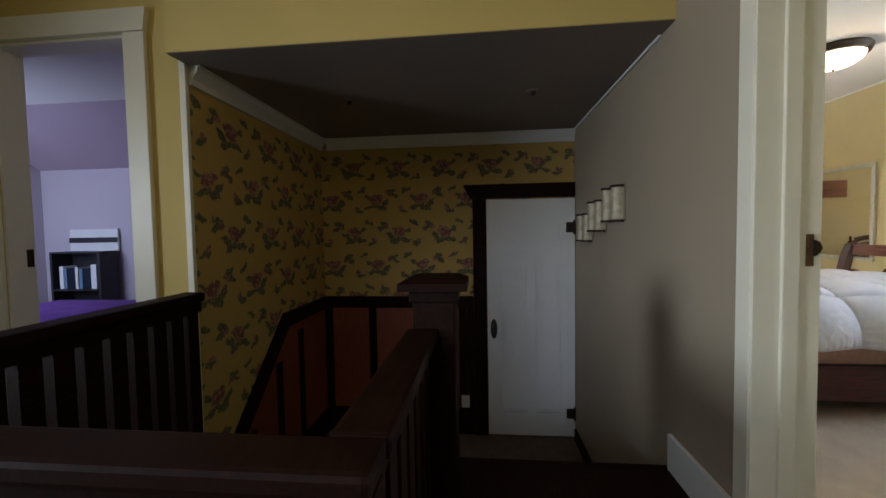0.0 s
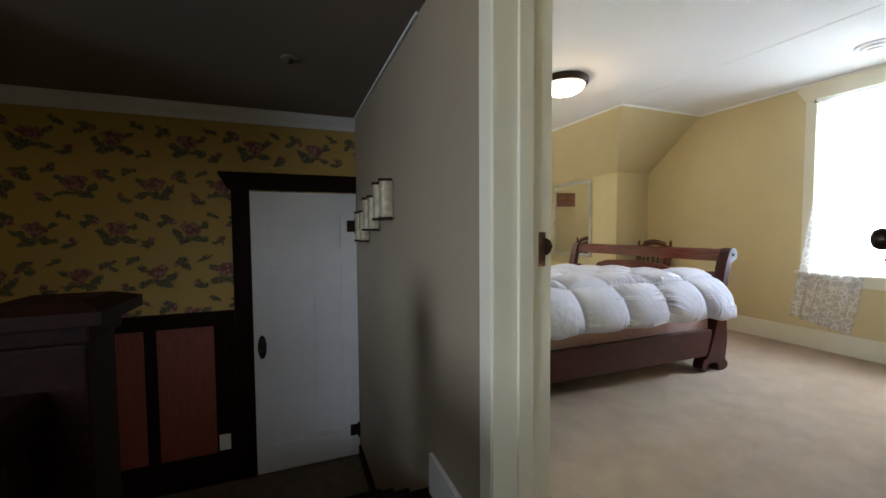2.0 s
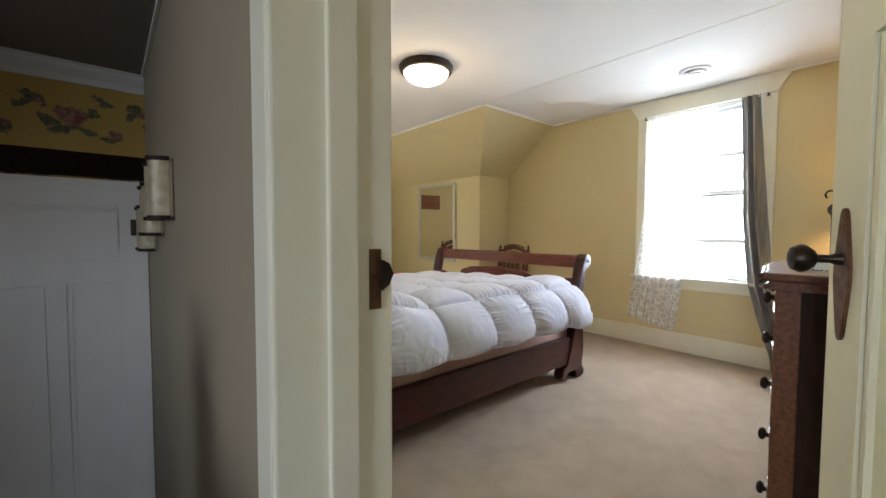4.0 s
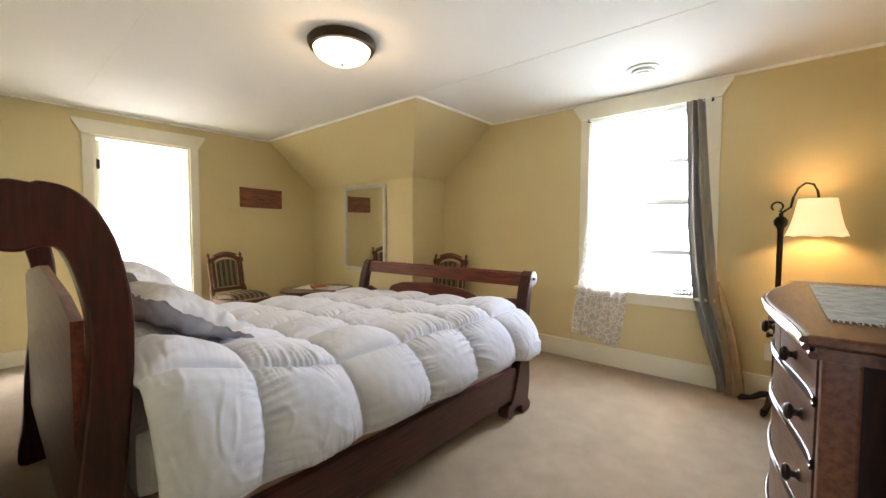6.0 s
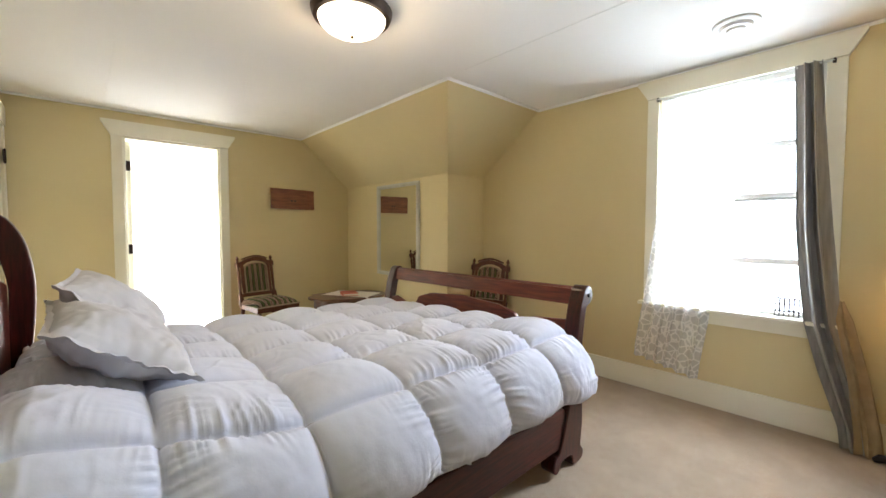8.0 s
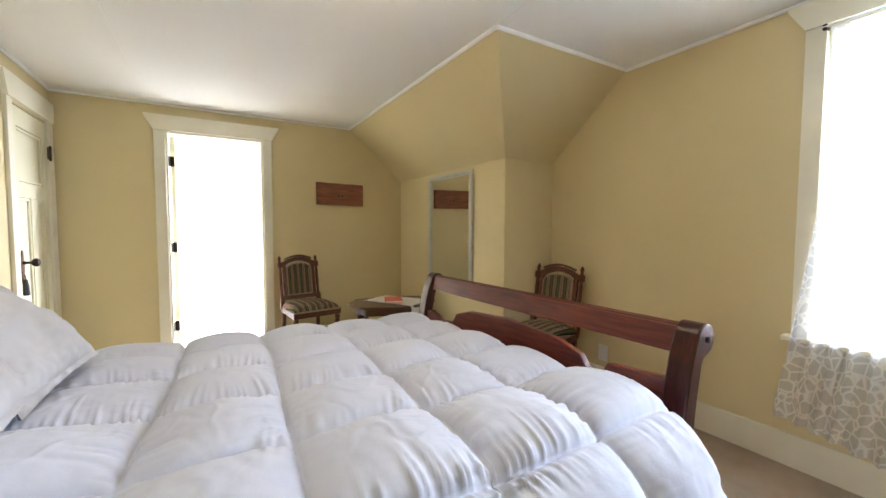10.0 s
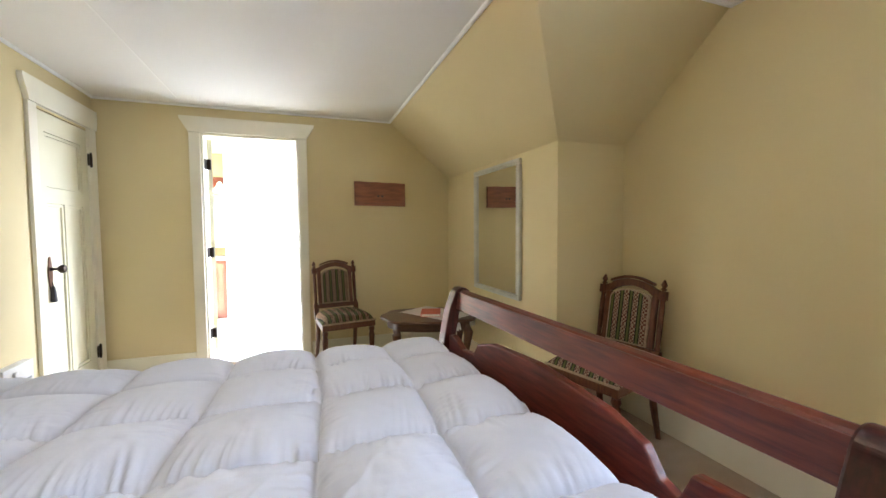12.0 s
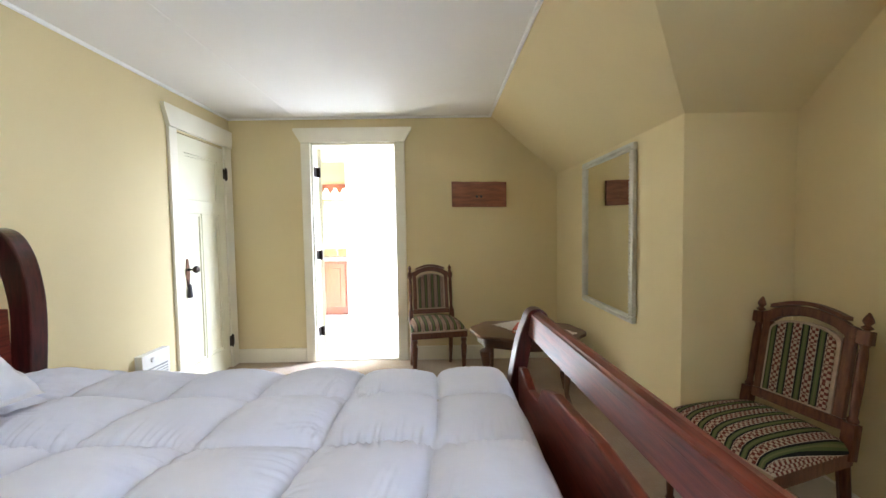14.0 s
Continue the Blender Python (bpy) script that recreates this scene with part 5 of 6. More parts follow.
fl = thing("floor_lamp", pose(7.175, 3.0, 0), "lit wrought-iron floor lamp with a cream bell shade", "floor lamp")
bm = bmesh.new()
lathe(bm, [(0.02, 0.05), (0.03, 0.09), (0.017, 0.13), (0.015, 0.3), (0.018, 0.6), (0.015, 0.9), (0.016, 1.15), (0.02, 1.18), (0.034, 1.2), (0.037, 1.225), (0.026, 1.245), (0.012, 1.255), (0.012, 1.275)], 16)
part("pole", bm, IRON, fl, smooth=True)
for a in (75, 165, 255, 345):
    c, s = math.cos(radians(a)), math.sin(radians(a))
    k = 0.19 if a in (75, 165) else 0.12
    bm = bmesh.new()
    tube(bm, [(0.0, 0.0, 0.10), (0.06 * c, 0.06 * s, 0.085), (0.6 * k * c, 0.6 * k * s, 0.045), (0.88 * k * c, 0.88 * k * s, 0.03), (k * c, k * s, 0.012)], [0.018, 0.022, 0.017, 0.022, 0.012], 8)
    part("foot", bm, IRON, fl, "scrolled cast iron foot", True)
arm = [(0, 0.0, 1.27), (0, -0.02, 1.29), (0, -0.045, 1.31), (0, -0.055, 1.37), (0, -0.075, 1.425), (0, -0.11, 1.455), (0, -0.145, 1.445), (0, -0.165, 1.40), (0, -0.17, 1.36)]
bm = bmesh.new()
tube(bm, arm, 0.007, 10)
tube(bm, [(0, -0.01, 1.28)] + [(0, 0.02 + 0.028 * math.cos(radians(a)), 1.315 + 0.028 * math.sin(radians(a))) for a in range(250, -60, -30)], 0.006, 8)
part("arm", bm, IRON, fl, "curved iron arm with a scroll", True)
bm = bmesh.new()
seg = 8
prof = [(0.085, 1.355), (0.092, 1.32), (0.102, 1.26), (0.118, 1.19), (0.142, 1.125)]
vs = []
for r, z in prof:
    ring = []
    for i in range(48):
        a = 2 * math.pi * i / 48
        k = 1 - 0.02 * abs(math.sin(a * seg / 2)) ** 0.5 + 0.02
        ring.append(bm.verts.new((r * k * math.cos(a), -0.165 + r * k * math.sin(a), z + (0.008 * abs(math.sin(a * seg / 2)) if z < 1.13 else 0))))
    vs.append(ring)
for a, b in zip(vs, vs[1:]):
    for i in range(48):
        bm.faces.new((a[i], a[(i + 1) % 48], b[(i + 1) % 48], b[i]))
shade = part("shade", bm, SHADE, fl, "glowing cream fabric bell shade", True)
so = shade.modifiers.new("thick", "SOLIDIFY")
so.thickness = 0.002
bm = bmesh.new()
for i in range(seg):
    a = 2 * math.pi * i / seg
    tube(bm, [(1.012 * r * math.cos(a), -0.165 + 1.012 * r * math.sin(a), z) for r, z in prof], 0.0022, 5)
part("shade_ribs", bm, GILT, fl)

# ---- stair hall ----
XH, YW, ZL, ZS = 1.378, 5.537, -0.81, 1.93
solid("floor_hall", B((-1.2, 1.40, 0.3, 3.85, -0.12, 0), (1.40, 2.64, 0.3, 2.56, -0.12, 0), (2.64, 3.75, 0.3, 3.74, -0.12, 0)), STAIRWOOD, "dark stained hall floor boards", "floor", ST)
solid("ceiling_hall", B((-1.2, 3.67, 0.3, 3.85, 2.5, 2.6)), CEIL, "white hall ceiling", "ceiling", ST)
solid("ceiling_stair", B((XH, 3.67, 3.736, YW + 0.1, ZS - 0.004, ZS + 0.1)), STAIR_CEIL, "stairwell ceiling in a darker tone than the hall ceiling", "ceiling", ST)
solid("wall_soffit", B((XH, 3.67, 3.73, 3.85, ZS - 0.002, 2.5)), HALL_YELLOW, "ochre yellow soffit wall over the stairs", "wall", ST)
solid("wall_hall_north", B((-1.2, 0.29, 3.85, 3.97, 0, 2.5), (0.29, 1.067, 3.85, 3.97, 2.09, 2.5), (1.067, XH - 0.03, 3.85, 3.97, 0, 2.5)), HALL_YELLOW, "ochre yellow painted hall wall", "wall", ST)
solid("wall_stair_west", B((XH - 0.10, XH, 3.87, YW, -2.3, ZS)), PAPER_Y, "rose patterned ochre wallpaper beside the stairs", "wall", ST)
solid("wall_stair_lower", B((XH - 0.1, XH, 2.56, 3.87, -2.3, -0.12), (XH, 2.64, 2.46, 2.56, -2.3, -0.12), (2.62, 2.66, 2.56, 4.74, -2.3, -0.82)), DARKWOOD, "dark panelled wall under the stairs", "wall", ST)
solid("wall_stair_north", B((XH - 0.1, 3.67, YW, YW + 0.1, -2.3, ZS)), PAPER_X, "rose patterned ochre wallpaper over the landing", "wall", ST)
solid("wall_hall_south", B((-1.2, 1.7, 0.2, 0.3, 0, 2.5), (2.7, 3.67, 0.2, 0.3, 0, 2.5), (1.7, 2.7, 0.2, 0.3, 0, 0.9), (1.7, 2.7, 0.2, 0.3, 2.0, 2.5)), HALL_YELLOW, "ochre yellow hall wall", "wall", ST)
solid("wall_hall_west", B((-1.3, -1.2, 0.2, 1.15, 0, 2.5), (-1.3, -1.2, 2.05, 3.97, 0, 2.5), (-1.3, -1.2, 1.15, 2.05, 0, 0.8), (-1.3, -1.2, 1.15, 2.05, 2.0, 2.5)), HALL_YELLOW, "ochre yellow hall wall", "wall", ST)
solid("trim_corner", B((XH - 0.03, XH + 0.004, 3.845, 3.869, 0, ZS + 0.09), bevel=0.004), TRIM, "cream corner bead at the stairwell", "trim", ST)
solid("floor_stair_bottom", B((XH, 3.67, 2.4, YW, -2.32, -2.2)), LANDING, "dark floor at the foot of the stairs", "floor", ST)
solid("floor_landing", B((XH, 3.67, 4.72, YW, ZL - 0.12, ZL)), LANDING, "brown carpeted stair landing", "floor", ST)
stairs = thing("staircase_upper", pose(0, 0, 0), "dark wooden steps leading down to the landing", "stairs", kind=ST)
for i, y in enumerate((3.74, 4.06, 4.38)):
    z = -0.2025 * (i + 1)
    part("tread", B((2.66, 3.67, y, y + 0.35, z - 0.035, z), bevel=0.008), STAIRWOOD, stairs)
    part("riser", B((2.66, 3.67, y - 0.02, y, z, z + 0.2 - 0.035)), REDWOOD, stairs)
part("nosing", B((2.64, 3.67, 3.72, 3.775, -0.036, 0.0), bevel=0.01), STAIRWOOD, stairs)
part("riser", B((2.66, 3.67, 4.70, 4.719, ZL, ZL + 0.165)), REDWOOD, stairs)
low = thing("staircase_lower", pose(0, 0, 0), "dark wooden steps leading down from the landing", "stairs", kind=ST)
for i in range(6):
    y, z = 4.72 - 0.27 * (i + 1), ZL - 0.2 * (i + 1)
    part("tread", B((XH, 2.62, y, y + 0.29, z - 0.035, z), bevel=0.008), STAIRWOOD, low)
    part("riser", B((XH, 2.62, y + 0.27, y + 0.285, z, z + 0.165)), STAIRWOOD, low)

# wainscot
wains = thing("wainscot", pose(0, 0, 0), "dark framed wainscot with red fir panels under a chair rail", "wainscot", kind=ST)
part("chair_rail", B((XH, 2.775, YW - 0.035, YW, 0.365, 0.470), bevel=0.008), STAIRWOOD, wains)
part("base_rail", B((XH, 2.775, YW - 0.022, YW, ZL, -0.58), bevel=0.004), STAIRWOOD, wains)
xs = (XH, 1.45, 1.80, 1.87, 2.22, 2.29, 2.64, 2.71, 2.775)
for i in range(0, 8, 2):
    part("stile", B((xs[i], xs[i + 1] - 0.001, YW - 0.02, YW, -0.58, 0.365)), STAIRWOOD, wains)
for i in range(1, 7, 2):
    part("panel", B((xs[i], xs[i + 1] - 0.001, YW - 0.008, YW, -0.58, 0.365)), REDWOOD, wains)
part("stile", B((2.71, 2.775, YW - 0.02, YW, -0.58, 0.365)), STAIRWOOD, wains)
bm = bmesh.new()
prism(bm, [(YW - 0.036, 0.365), (YW - 0.036, 0.470), (4.73, 0.474), (3.95, -0.27), (3.95, -0.40), (4.77, 0.365)], "x", XH, XH + 0.03)
part("chair_rail", bm, STAIRWOOD, wains)
bm = bmesh.new()
prism(bm, [(YW - 0.036, 0.364), (4.77, 0.364), (3.95, -0.40), (3.95, -1.5), (YW - 0.036, -0.8)], "x", XH, XH + 0.008)
part("panel", bm, REDWOOD, wains)
for y in (4.95, 4.6, 4.25):
    zt = 0.364 if y > 4.77 else 0.364 - (4.77 - y) * 0.932
    part("stile", B((XH + 0.008, XH + 0.02, y, y + 0.07, -1.2, zt - 0.07)), STAIRWOOD, wains)
part("base_rail", B((XH, XH + 0.022, 4.72, YW - 0.04, ZL, -0.58)), STAIRWOOD, wains)

# crown
bm = bmesh.new()
prof = [(0, 0), (0, -0.102), (0.018, -0.102), (0.022, -0.07), (0.045, -0.035), (0.05, -0.012), (0.062, -0.010), (0.062, 0)]
prism(bm, [(YW - u, ZS + v) for u, v in prof], "x", XH + 0.062, 3.67)
solid("trim_crown_north", bm, WHITE, "white crown moulding", "moulding", ST)
bm = bmesh.new()
prism(bm, [(XH + u, ZS + v) for u, v in prof], "y", 3.875, YW)
solid("trim_crown_west", bm, WHITE, "white crown moulding", "moulding", ST)
bm = B((3.655, 3.67, 3.86, YW - 0.063, ZS - 0.015, ZS - 0.001), bevel=0.004)
solid("trim_crown_east", bm, WHITE, "thin white ceiling bead", "moulding", ST)
for x in (2.008, 3.183):
    dl = thing("downlight", pose(x, 4.50, ZS), "small unlit recessed ceiling sprinkler or downlight", "downlight", "stair downlights")
    bm = bmesh.new()
    lathe(bm, [(0.042, -0.001), (0.042, -0.008), (0.03, -0.012), (0.02, -0.012)], 20)
    part("ring", bm, STAIR_CEIL, dl, smooth=True)
    bm = bmesh.new()
    lathe(bm, [(0.018, -0.012), (0.012, -0.03), (0.004, -0.034)], 12)
    part("core", bm, BRONZE, dl, smooth=True)

# landing door
ldoor = panel_door("door_4", 0.765, 2.135, WHITE, pose(2.900, YW - 0.021, ZL + 0.008, 0, 0, 0), "closed white painted three-panel door on the landing", [(0.125, 0.64, 1.70, 1.99), (0.125, 0.345, 0.22, 1.585), (0.42, 0.64, 0.22, 1.585)])
bm = bmesh.new()
lathe(bm, [(0.028, 0), (0.03, 0.004), (0.025, 0.008)], 20, Matrix.Translation((0.055, -0.019, 0.98)) @ Matrix.Diagonal((1, 1, 3.0, 1)) @ Euler((radians(90), 0, 0)).to_matrix().to_4x4())
part("knob_plate", bm, BLACK, ldoor, "dark oval knob plate", True)
bm = bmesh.new()
lathe(bm, [(0.011, 0), (0.009, 0.02), (0.026, 0.032), (0.028, 0.045), (0.016, 0.058)], 16, Matrix.Translation((0.055, -0.024, 0.98)) @ Euler((radians(90), 0, 0)).to_matrix().to_4x4())
part("knob", bm, BLACK, ldoor, smooth=True)
for z in (1.88, 0.22):
    bm = bmesh.new()
    box(bm, 0.69, 0.762, -0.026, -0.019, z - 0.045, z + 0.045, 0.002)
    tube(bm, [(0.757, -0.03, z - 0.065), (0.757, -0.03, z - 0.05), (0.757, -0.03, z + 0.05), (0.757, -0.03, z + 0.065)], [0.004, 0.010, 0.010, 0.004], 8)
    part("hinge", bm, BRONZE, ldoor, "dark bronze hinge", True)
lcas = thing("door_casing", pose(0, 0, 0), "dark stained casing round the landing door", "door casing", kind=ST)
part("side_casing", B((2.777, 2.896, YW - 0.03, YW, ZL, 1.345), bevel=0.005), STAIRWOOD, lcas)
bm = bmesh.new()
prism(bm, [(2.76, 1.347), (3.668, 1.347), (3.668, 1.47), (2.70, 1.47), (2.70, 1.455)], "y", YW - 0.05, YW)
part("head_casing", bm, STAIRWOOD, lcas)
outlet(pose(2.69, YW - 0.022, -0.50, 0, 0, 180))
baseboard(3.652, 3.67, 3.304, 3.74, 0.16, 0.0, WHITE)
baseboard(3.652, 3.67, 4.74, YW - 0.06, 0.10, ZL, STAIRWOOD)

# three small wall frames stepping down with the stairs
for y, z in ((4.42, 1.205), (4.75, 1.146), (5.06, 1.071)):
    art = thing("shadow_box", pose(3.67, y, z), "small wall shelf ornament with two worn gilt columns", "wall decor", "shadow boxes along the stair wall")
    part("back_plate", B((-0.014, -0.002, -0.12, 0.12, -0.095, 0.095), bevel=0.003), GREIGE, art, "greige back plate")
    for yy in (-0.085, 0.085):
        bm = bmesh.new()
        prism(bm, [(-0.014, yy - 0.036)] + [(-0.014 - 0.055 * math.sin(math.pi * i / 12), yy - 0.036 * math.cos(math.pi * i / 12)) for i in range(1, 12)] + [(-0.014, yy + 0.036)], "z", -0.092, 0.092)
        part("gilt_column", bm, GILT, art, "worn gilt half-round column", True)
        for zz in (-0.099, 0.099):
            bm = bmesh.new()
            prism(bm, [(-0.012, yy - 0.042)] + [(-0.014 - 0.062 * math.sin(math.pi * i / 12), yy - 0.042 * math.cos(math.pi * i / 12)) for i in range(1, 12)] + [(-0.012, yy + 0.042)], "z", zz - 0.007, zz + 0.007)
            part("cap", bm, DARKWOOD, art, "dark cap")

# ---- banisters ----
def guard(name, p0, p1, h, posts, label, z0=0.0):
    """A guard rail between two floor points with square balusters."""
    g = thing(name, pose(0, 0, 0), label, "banister")
    a, b = Vector(p0), Vector(p1)
    d = (b - a).normalized()
    m = Matrix.Translation((a.x, a.y, z0)) @ Euler((0, 0, math.atan2(d.y, d.x))).to_matrix().to_4x4()
    ln = (b - a).length
    bm = bmesh.new()
    box(bm, 0, ln, -0.055, 0.055, h - 0.045, h, 0.012, m)
    part("hand_rail", bm, STAIRWOOD, g, "wide dark oak hand rail")
    bm = bmesh.new()
    box(bm, 0, ln, -0.03, 0.03, h - 0.10, h - 0.046, 0.004, m)
    part("sub_rail", bm, STAIRWOOD, g)
    bm = bmesh.new()
    box(bm, 0, ln, -0.035, 0.035, 0.0, 0.06, 0.005, m)
    part("shoe_rail", bm, STAIRWOOD, g)
    for i in range(posts):
        t = (i + 0.5) * ln / posts
        bm = bmesh.new()
        box(bm, t - 0.034, t + 0.034, -0.022, 0.022, 0.061, h - 0.101, 0.0, m)
        part("baluster", bm, STAIRWOOD, g)
    return g


def newel(x, y, h, z0, w, label):
    p = thing("newel_post", pose(x, y, z0), label, "newel post", "newel posts")
    part("shaft", B((-w, w, -w, w, 0, h - 0.09), bevel=0.006), STAIRWOOD, p)
    part("neck", B((-w - 0.012, w + 0.012, -w - 0.012, w + 0.012, h - 0.088, h - 0.05), bevel=0.006), STAIRWOOD, p)
    bm = bmesh.new()
    q = w + 0.045
    lo = [bm.verts.new((sx * q, sy * q, h - 0.045)) for sx, sy in ((-1, -1), (1, -1), (1, 1), (-1, 1))]
    mid = [bm.verts.new((sx * q, sy * q, h - 0.018)) for sx, sy in ((-1, -1), (1, -1), (1, 1), (-1, 1))]
    top = [bm.verts.new((sx * q * 0.62, sy * q * 0.62, h)) for sx, sy in ((-1, -1), (1, -1), (1, 1), (-1, 1))]
    bm.faces.new(lo[::-1])
    bm.faces.new(top)
    for r0, r1 in ((lo, mid), (mid, top)):
        for i in range(4):
            bm.faces.new((r0[i], r0[(i + 1) % 4], r1[(i + 1) % 4], r1[i]))
    bmesh.ops.recalc_face_normals(bm, faces=bm.faces)
    part("cap", bm, STAIRWOOD, p, "low pyramid cap")
    return p


guard("banister", (1.42, 2.60), (1.42, 3.80), 0.78, 12, "dark oak banister with flat balusters by the doorway")
guard("banister", (1.30, 2.545), (2.690, 2.545), 0.72, 14, "dark oak banister across the stairwell edge")
guard("banister", (2.64, 2.60), (2.64, 3.34), 0.72, 7, "dark oak banister running to the newel post")
newel(2.68, 3.41, 0.90, 0.0, 0.075, "square dark oak newel post with a flat pyramid cap")

# left doorway and the purple room
pc = thing("door_casing", pose(0, 0, 0), "cream casing round the purple room doorway", "door casing", kind=ST)
part("side_casing", B((1.067, 1.184, 3.825, 3.85, 0, 2.09), bevel=0.005), TRIM, pc)
part("side_casing", B((0.175, 0.29, 3.825, 3.85, 0, 2.09), bevel=0.005), TRIM, pc)
bm = bmesh.new()
prism(bm, [(0.175, 2.092), (1.184, 2.092), (1.20, 2.19), (1.20, 2.205), (0.16, 2.205)], "y", 3.82, 3.85)
part("head_casing", bm, TRIM, pc)
part("jamb", B((0.291, 0.305, 3.852, 3.985, 0, 2.09), (1.052, 1.066, 3.852, 3.985, 0, 2.09), (0.305, 1.052, 3.852, 3.985, 2.075, 2.09)), TRIM, pc)
part("strike_plate", B((0.303, 0.308, 3.94, 3.975, 0.90, 1.0)), BRONZE, pc, "dark strike plate")
solid("floor_purple_room", B((-3.3, 1.27, 3.97, 6.5, -0.12, 0)), LANDING, "brown carpet", "floor", ST)
solid("wall_purple_north", B((-3.3, 1.27, 6.3, 6.4, 0, 1.90)), LAVENDER, "lavender painted wall", "wall", ST)
solid("wall_purple_west", B((-2.6, -2.48, 3.97, 6.3, 0, 2.9)), LAVENDER, "lavender painted wall", "wall", ST)
solid("wall_purple_east", B((1.18, 1.27, 3.97, 6.3, 0, 2.9)), LAVENDER, "lavender painted wall", "wall", ST)
solid("wall_purple_south", B((-3.2, -2.4, 3.87, 3.97, 0, 2.9), (-2.4, -1.4, 3.87, 3.97, 0, 0.85), (-2.4, -1.4, 3.87, 3.97, 2.15, 2.9), (-1.4, -1.3, 3.87, 3.97, 0, 2.9), (-1.3, 0.29, 3.971, 3.985, 0, 2.9), (0.29, 1.067, 3.971, 3.985, 2.1, 2.9), (1.067, 1.18, 3.971, 3.985, 0, 2.9)), LAVENDER, "lavender painted wall", "wall", ST)
bm = bmesh.new()
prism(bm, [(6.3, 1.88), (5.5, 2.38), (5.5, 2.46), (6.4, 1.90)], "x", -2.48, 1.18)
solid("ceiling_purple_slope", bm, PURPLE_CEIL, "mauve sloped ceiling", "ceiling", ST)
solid("ceiling_purple_room", B((-2.6, 1.27, 3.99, 5.55, 2.38, 2.5)), CEIL, "white ceiling", "ceiling", ST)
case = thing("bookcase", pose(-1.76, 6.28, 0.0), "low dark bookcase with a white top panel", "bookcase")
part("back_board", B((-0.33, 0.30, -0.02, 0.0, 0.9, 1.16)), WHITE, case, "white picture panel")
part("top_band", B((-0.33, 0.30, -0.03, -0.021, 1.0, 1.06)), BLACK, case)
part("side_panel", B((-0.33, -0.30, -0.26, -0.035, 0, 0.9)), BLACK, case)
part("side_panel", B((0.27, 0.30, -0.26, -0.035, 0, 0.9)), BLACK, case)
for z in (0.05, 0.45, 0.88):
    part("shelf", B((-0.30, 0.27, -0.26, -0.035, z, z + 0.02)), BLACK, case)
part("back_panel", B((-0.30, 0.27, -0.035, -0.02, 0.0, 0.9)), BLACK, case)
for i, (x, w, h, mm) in enumerate(((-0.25, 0.05, 0.26, WHITE), (-0.19, 0.03, 0.24, BLUEBOOK), (-0.05, 0.035, 0.25, PAPER), (0.0, 0.04, 0.23, BLUEBOOK), (0.15, 0.07, 0.28, WHITE))):
    bk = thing("book", pose(-1.76 + x, 6.13, 0.471), "upright book on the dark bookcase shelf", "book", "books on the shelf")
    part("cover", B((0, w, -0.08, 0.08, 0, h), bevel=0.003), mm, bk)
pb = thing("purple_bed", pose(-0.75, 5.2, 0), "low bed with a purple bedspread", "bed")
part("bedspread", B((-0.95, 0.55, -0.5, 0.6, 0.1, 0.40), bevel=0.06), PURPLE, pb, smooth=True)
part("base", B((-0.9, 0.5, -0.45, 0.55, 0.0, 0.1)), DARKWOOD, pb)

# ---- bathroom ----
solid("floor_bathroom", B((3.4, 6.6, 7.985, 10.7, -0.12, -0.003)), TILE, "pale tiled bathroom floor", "floor", ST)
solid("ceiling_bathroom", B((3.4, 6.6, 7.98, 10.7, 2.3, 2.4)), CEIL, "white bathroom ceiling", "ceiling", ST)
solid("wall_bathroom_north", B((3.4, 4.42, 10.42, 10.52, 0, 2.3)), YELLOW, "pale yellow bathroom wall behind the vanity", "wall", ST)
solid("wall_bathroom_partition", B((4.42, 6.6, 9.85, 10.52, 0, 2.3)), WHITE, "white bathroom wall", "wall", ST)
solid("wall_bathroom_west", B((3.3, 3.4, 7.98, 8.48, 0, 2.3), (3.3, 3.4, 9.52, 10.52, 0, 2.3), (3.3, 3.4, 8.48, 9.52, 0, 0.9), (3.3, 3.4, 8.48, 9.52, 2.1, 2.3)), YELLOW, "pale yellow bathroom wall", "wall", ST)
solid("wall_bathroom_east", B((6.5, 6.6, 7.98, 8.48, 0, 2.3), (6.5, 6.6, 9.52, 9.85, 0, 2.3), (6.5, 6.6, 8.48, 9.52, 0, 0.9), (6.5, 6.6, 8.48, 9.52, 2.1, 2.3)), WHITE, "white bathroom wall with a window opening", "wall", ST)
solid("wall_bathroom_south", B((3.4, 4.575, 7.981, 7.995, 0, 2.3), (5.36, 6.5, 7.981, 7.995, 0, 2.3), (4.575, 5.36, 7.981, 7.995, 2.035, 2.3)), WHITE, "white bathroom wall", "wall", ST)
baseboard(4.42, 6.49, 9.832, 9.85, 0.12, 0.0, WHITE)
van = thing("bathroom_vanity", pose(3.92, 10.42, 0), "cherry wood bathroom vanity with a pale stone top", "vanity")
part("body", B((-0.48, 0.49, -0.53, 0, 0.09, 0.80)), CHERRY, van)
part("plinth", B((-0.46, 0.47, -0.47, 0, 0, 0.09)), CHERRY, van)
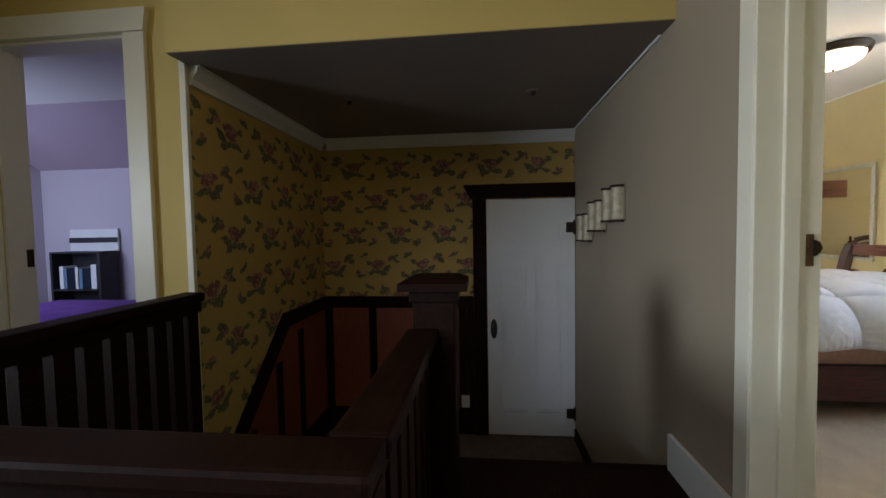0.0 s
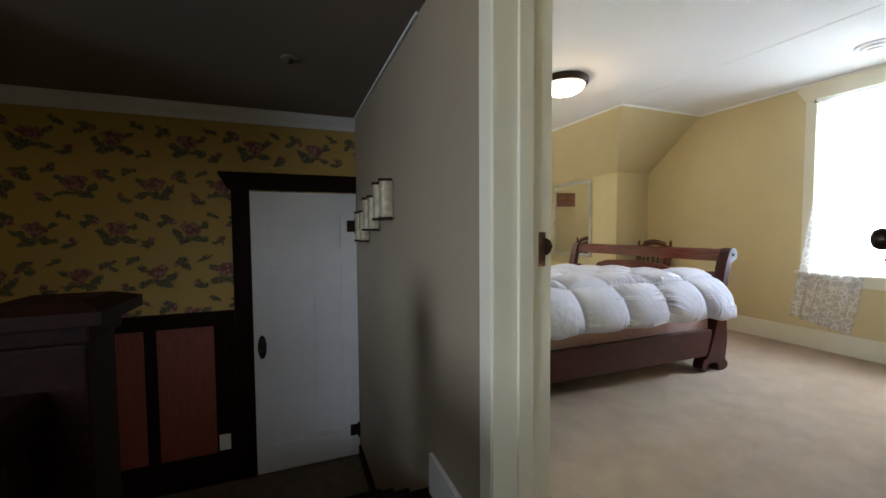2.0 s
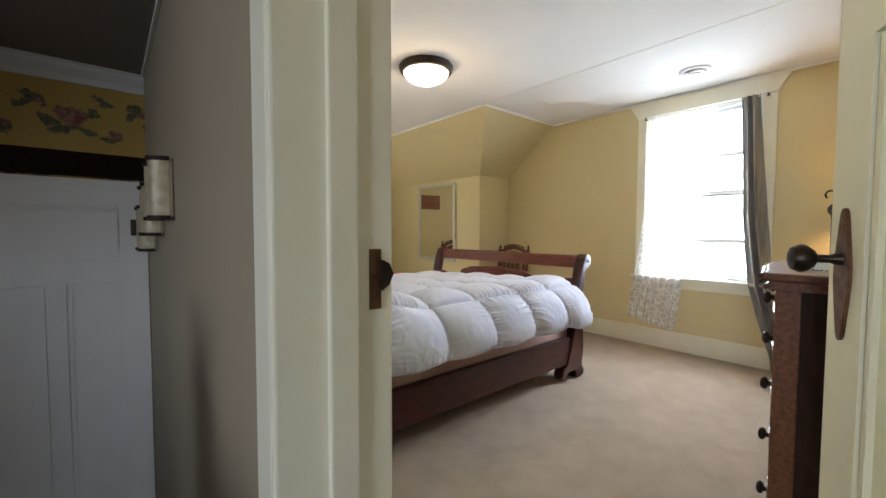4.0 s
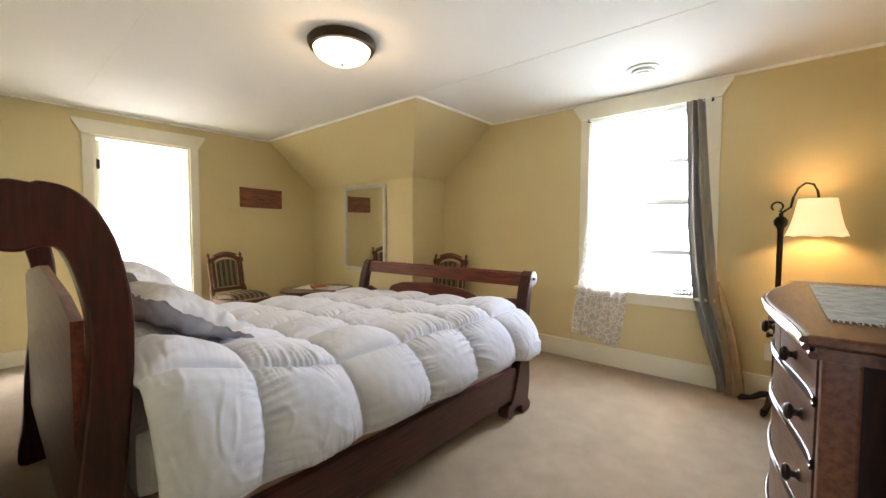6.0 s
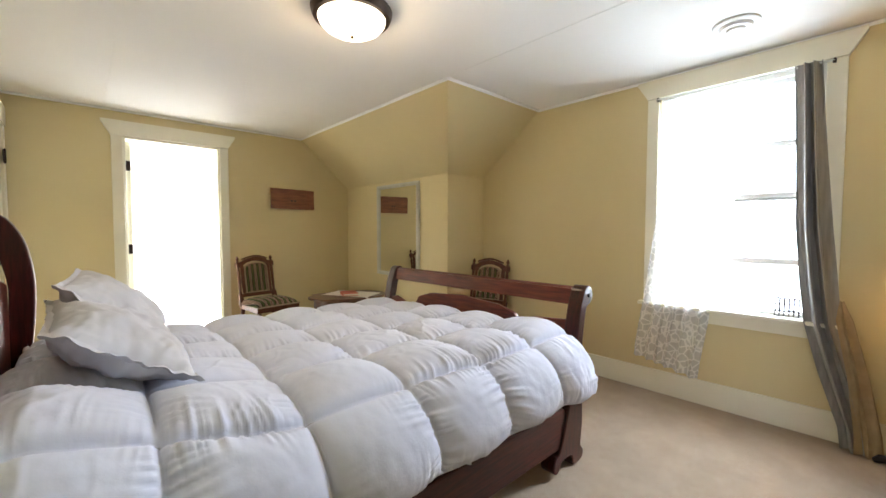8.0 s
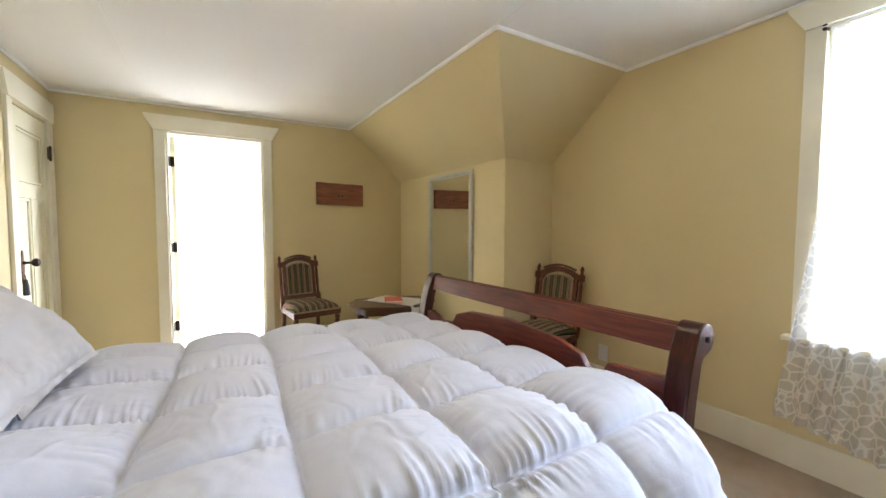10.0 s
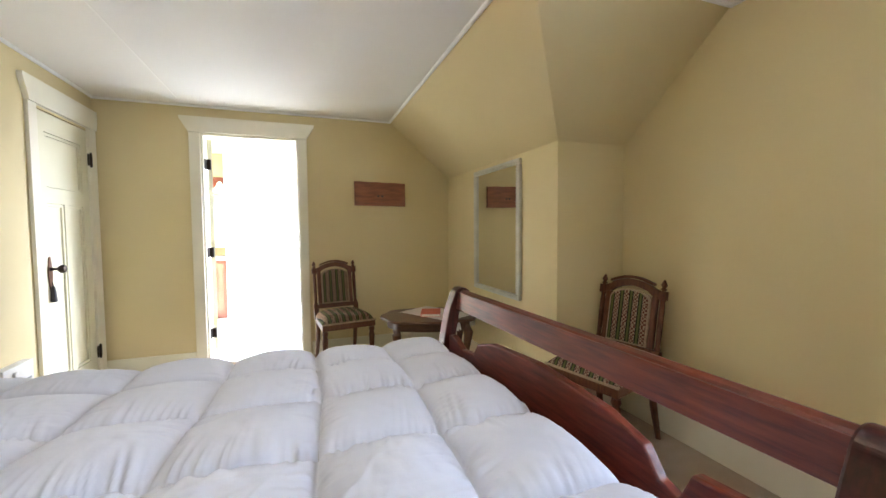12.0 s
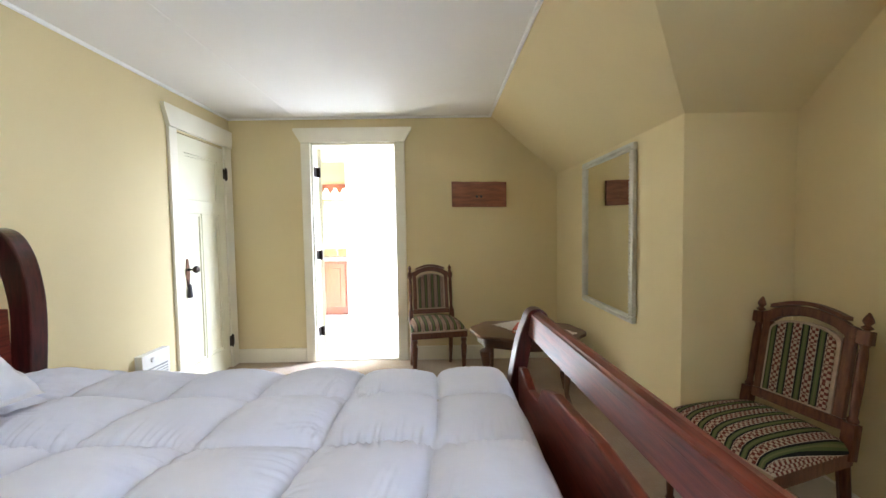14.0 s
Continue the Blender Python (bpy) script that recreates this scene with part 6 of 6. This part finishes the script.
for x0, x1 in ((-0.45, -0.02), (0.02, 0.46)):
    dd = part("door", B((x0, x1, -0.548, -0.531, 0.13, 0.76), bevel=0.005), CHERRY, van)
    part("raised_panel", B((x0 + 0.07, x1 - 0.07, -0.558, -0.549, 0.2, 0.69), bevel=0.004), CHERRY, dd)
part("stone_top", B((-0.5, 0.495, -0.56, 0, 0.80, 0.835), bevel=0.006), GRANITE, van, "pale stone vanity top")
bm = bmesh.new()
tube(bm, [(0.25, -0.12, 0.835), (0.25, -0.12, 0.92), (0.25, -0.16, 0.95), (0.25, -0.22, 0.93)], 0.01, 8)
part("faucet", bm, mat("chrome", (0.7, 0.7, 0.7), 0.15, 1.0), van, "chrome faucet", True)
vm = thing("vanity_mirror", pose(3.92, 10.42, 0), "bathroom mirror over the vanity", "mirror")
part("glass", B((-0.45, 0.46, -0.02, -0.005, 0.95, 1.70)), MIRROR, vm)
vl = thing("vanity_light", pose(4.15, 10.42, 1.82), "wooden vanity light bar with frosted globes", "wall lamp")
part("back_plate", B((-0.25, 0.24, -0.03, -0.002, -0.05, 0.14), bevel=0.006), CHERRY, vl)
for x in (-0.14, 0.0, 0.14):
    bm = bmesh.new()
    lathe(bm, [(0.02, 0.06), (0.03, 0.03), (0.06, -0.02), (0.07, -0.07), (0.055, -0.09)], 20, Matrix.Translation((x, -0.10, 0.0)))
    part("shade", bm, GLASSBOWL, vl, "glowing frosted glass shade", True)
scale = thing("floor_register", pose(4.72, 9.7, 0), "pale metal register on the bathroom floor", "floor register")
part("frame", B((-0.14, 0.14, -0.06, 0.06, -0.002, 0.006), bevel=0.002), GRANITE, scale)

# ---- outside ----
solid("ground", B((-400, 400, -400, 400, -3.5, -3.2)), GRASS, "lawn reaching to the horizon", "ground", ST)
house = thing("neighbour_house", pose(14.0, 4.0, -3.2), "white clapboard house next door", "house")
part("wall", B((0, 6, -5, 5, 0, 5.2)), SIDING, house)
for i in range(20):
    part("clapboard", B((-0.03, 0, -5, 5, 0.02 + i * 0.26, 0.26 + i * 0.26)), SIDING, house)
bm = bmesh.new()
prism(bm, [(-5.4, 5.2), (5.4, 5.2), (0, 8.2)], "x", -0.3, 6.3)
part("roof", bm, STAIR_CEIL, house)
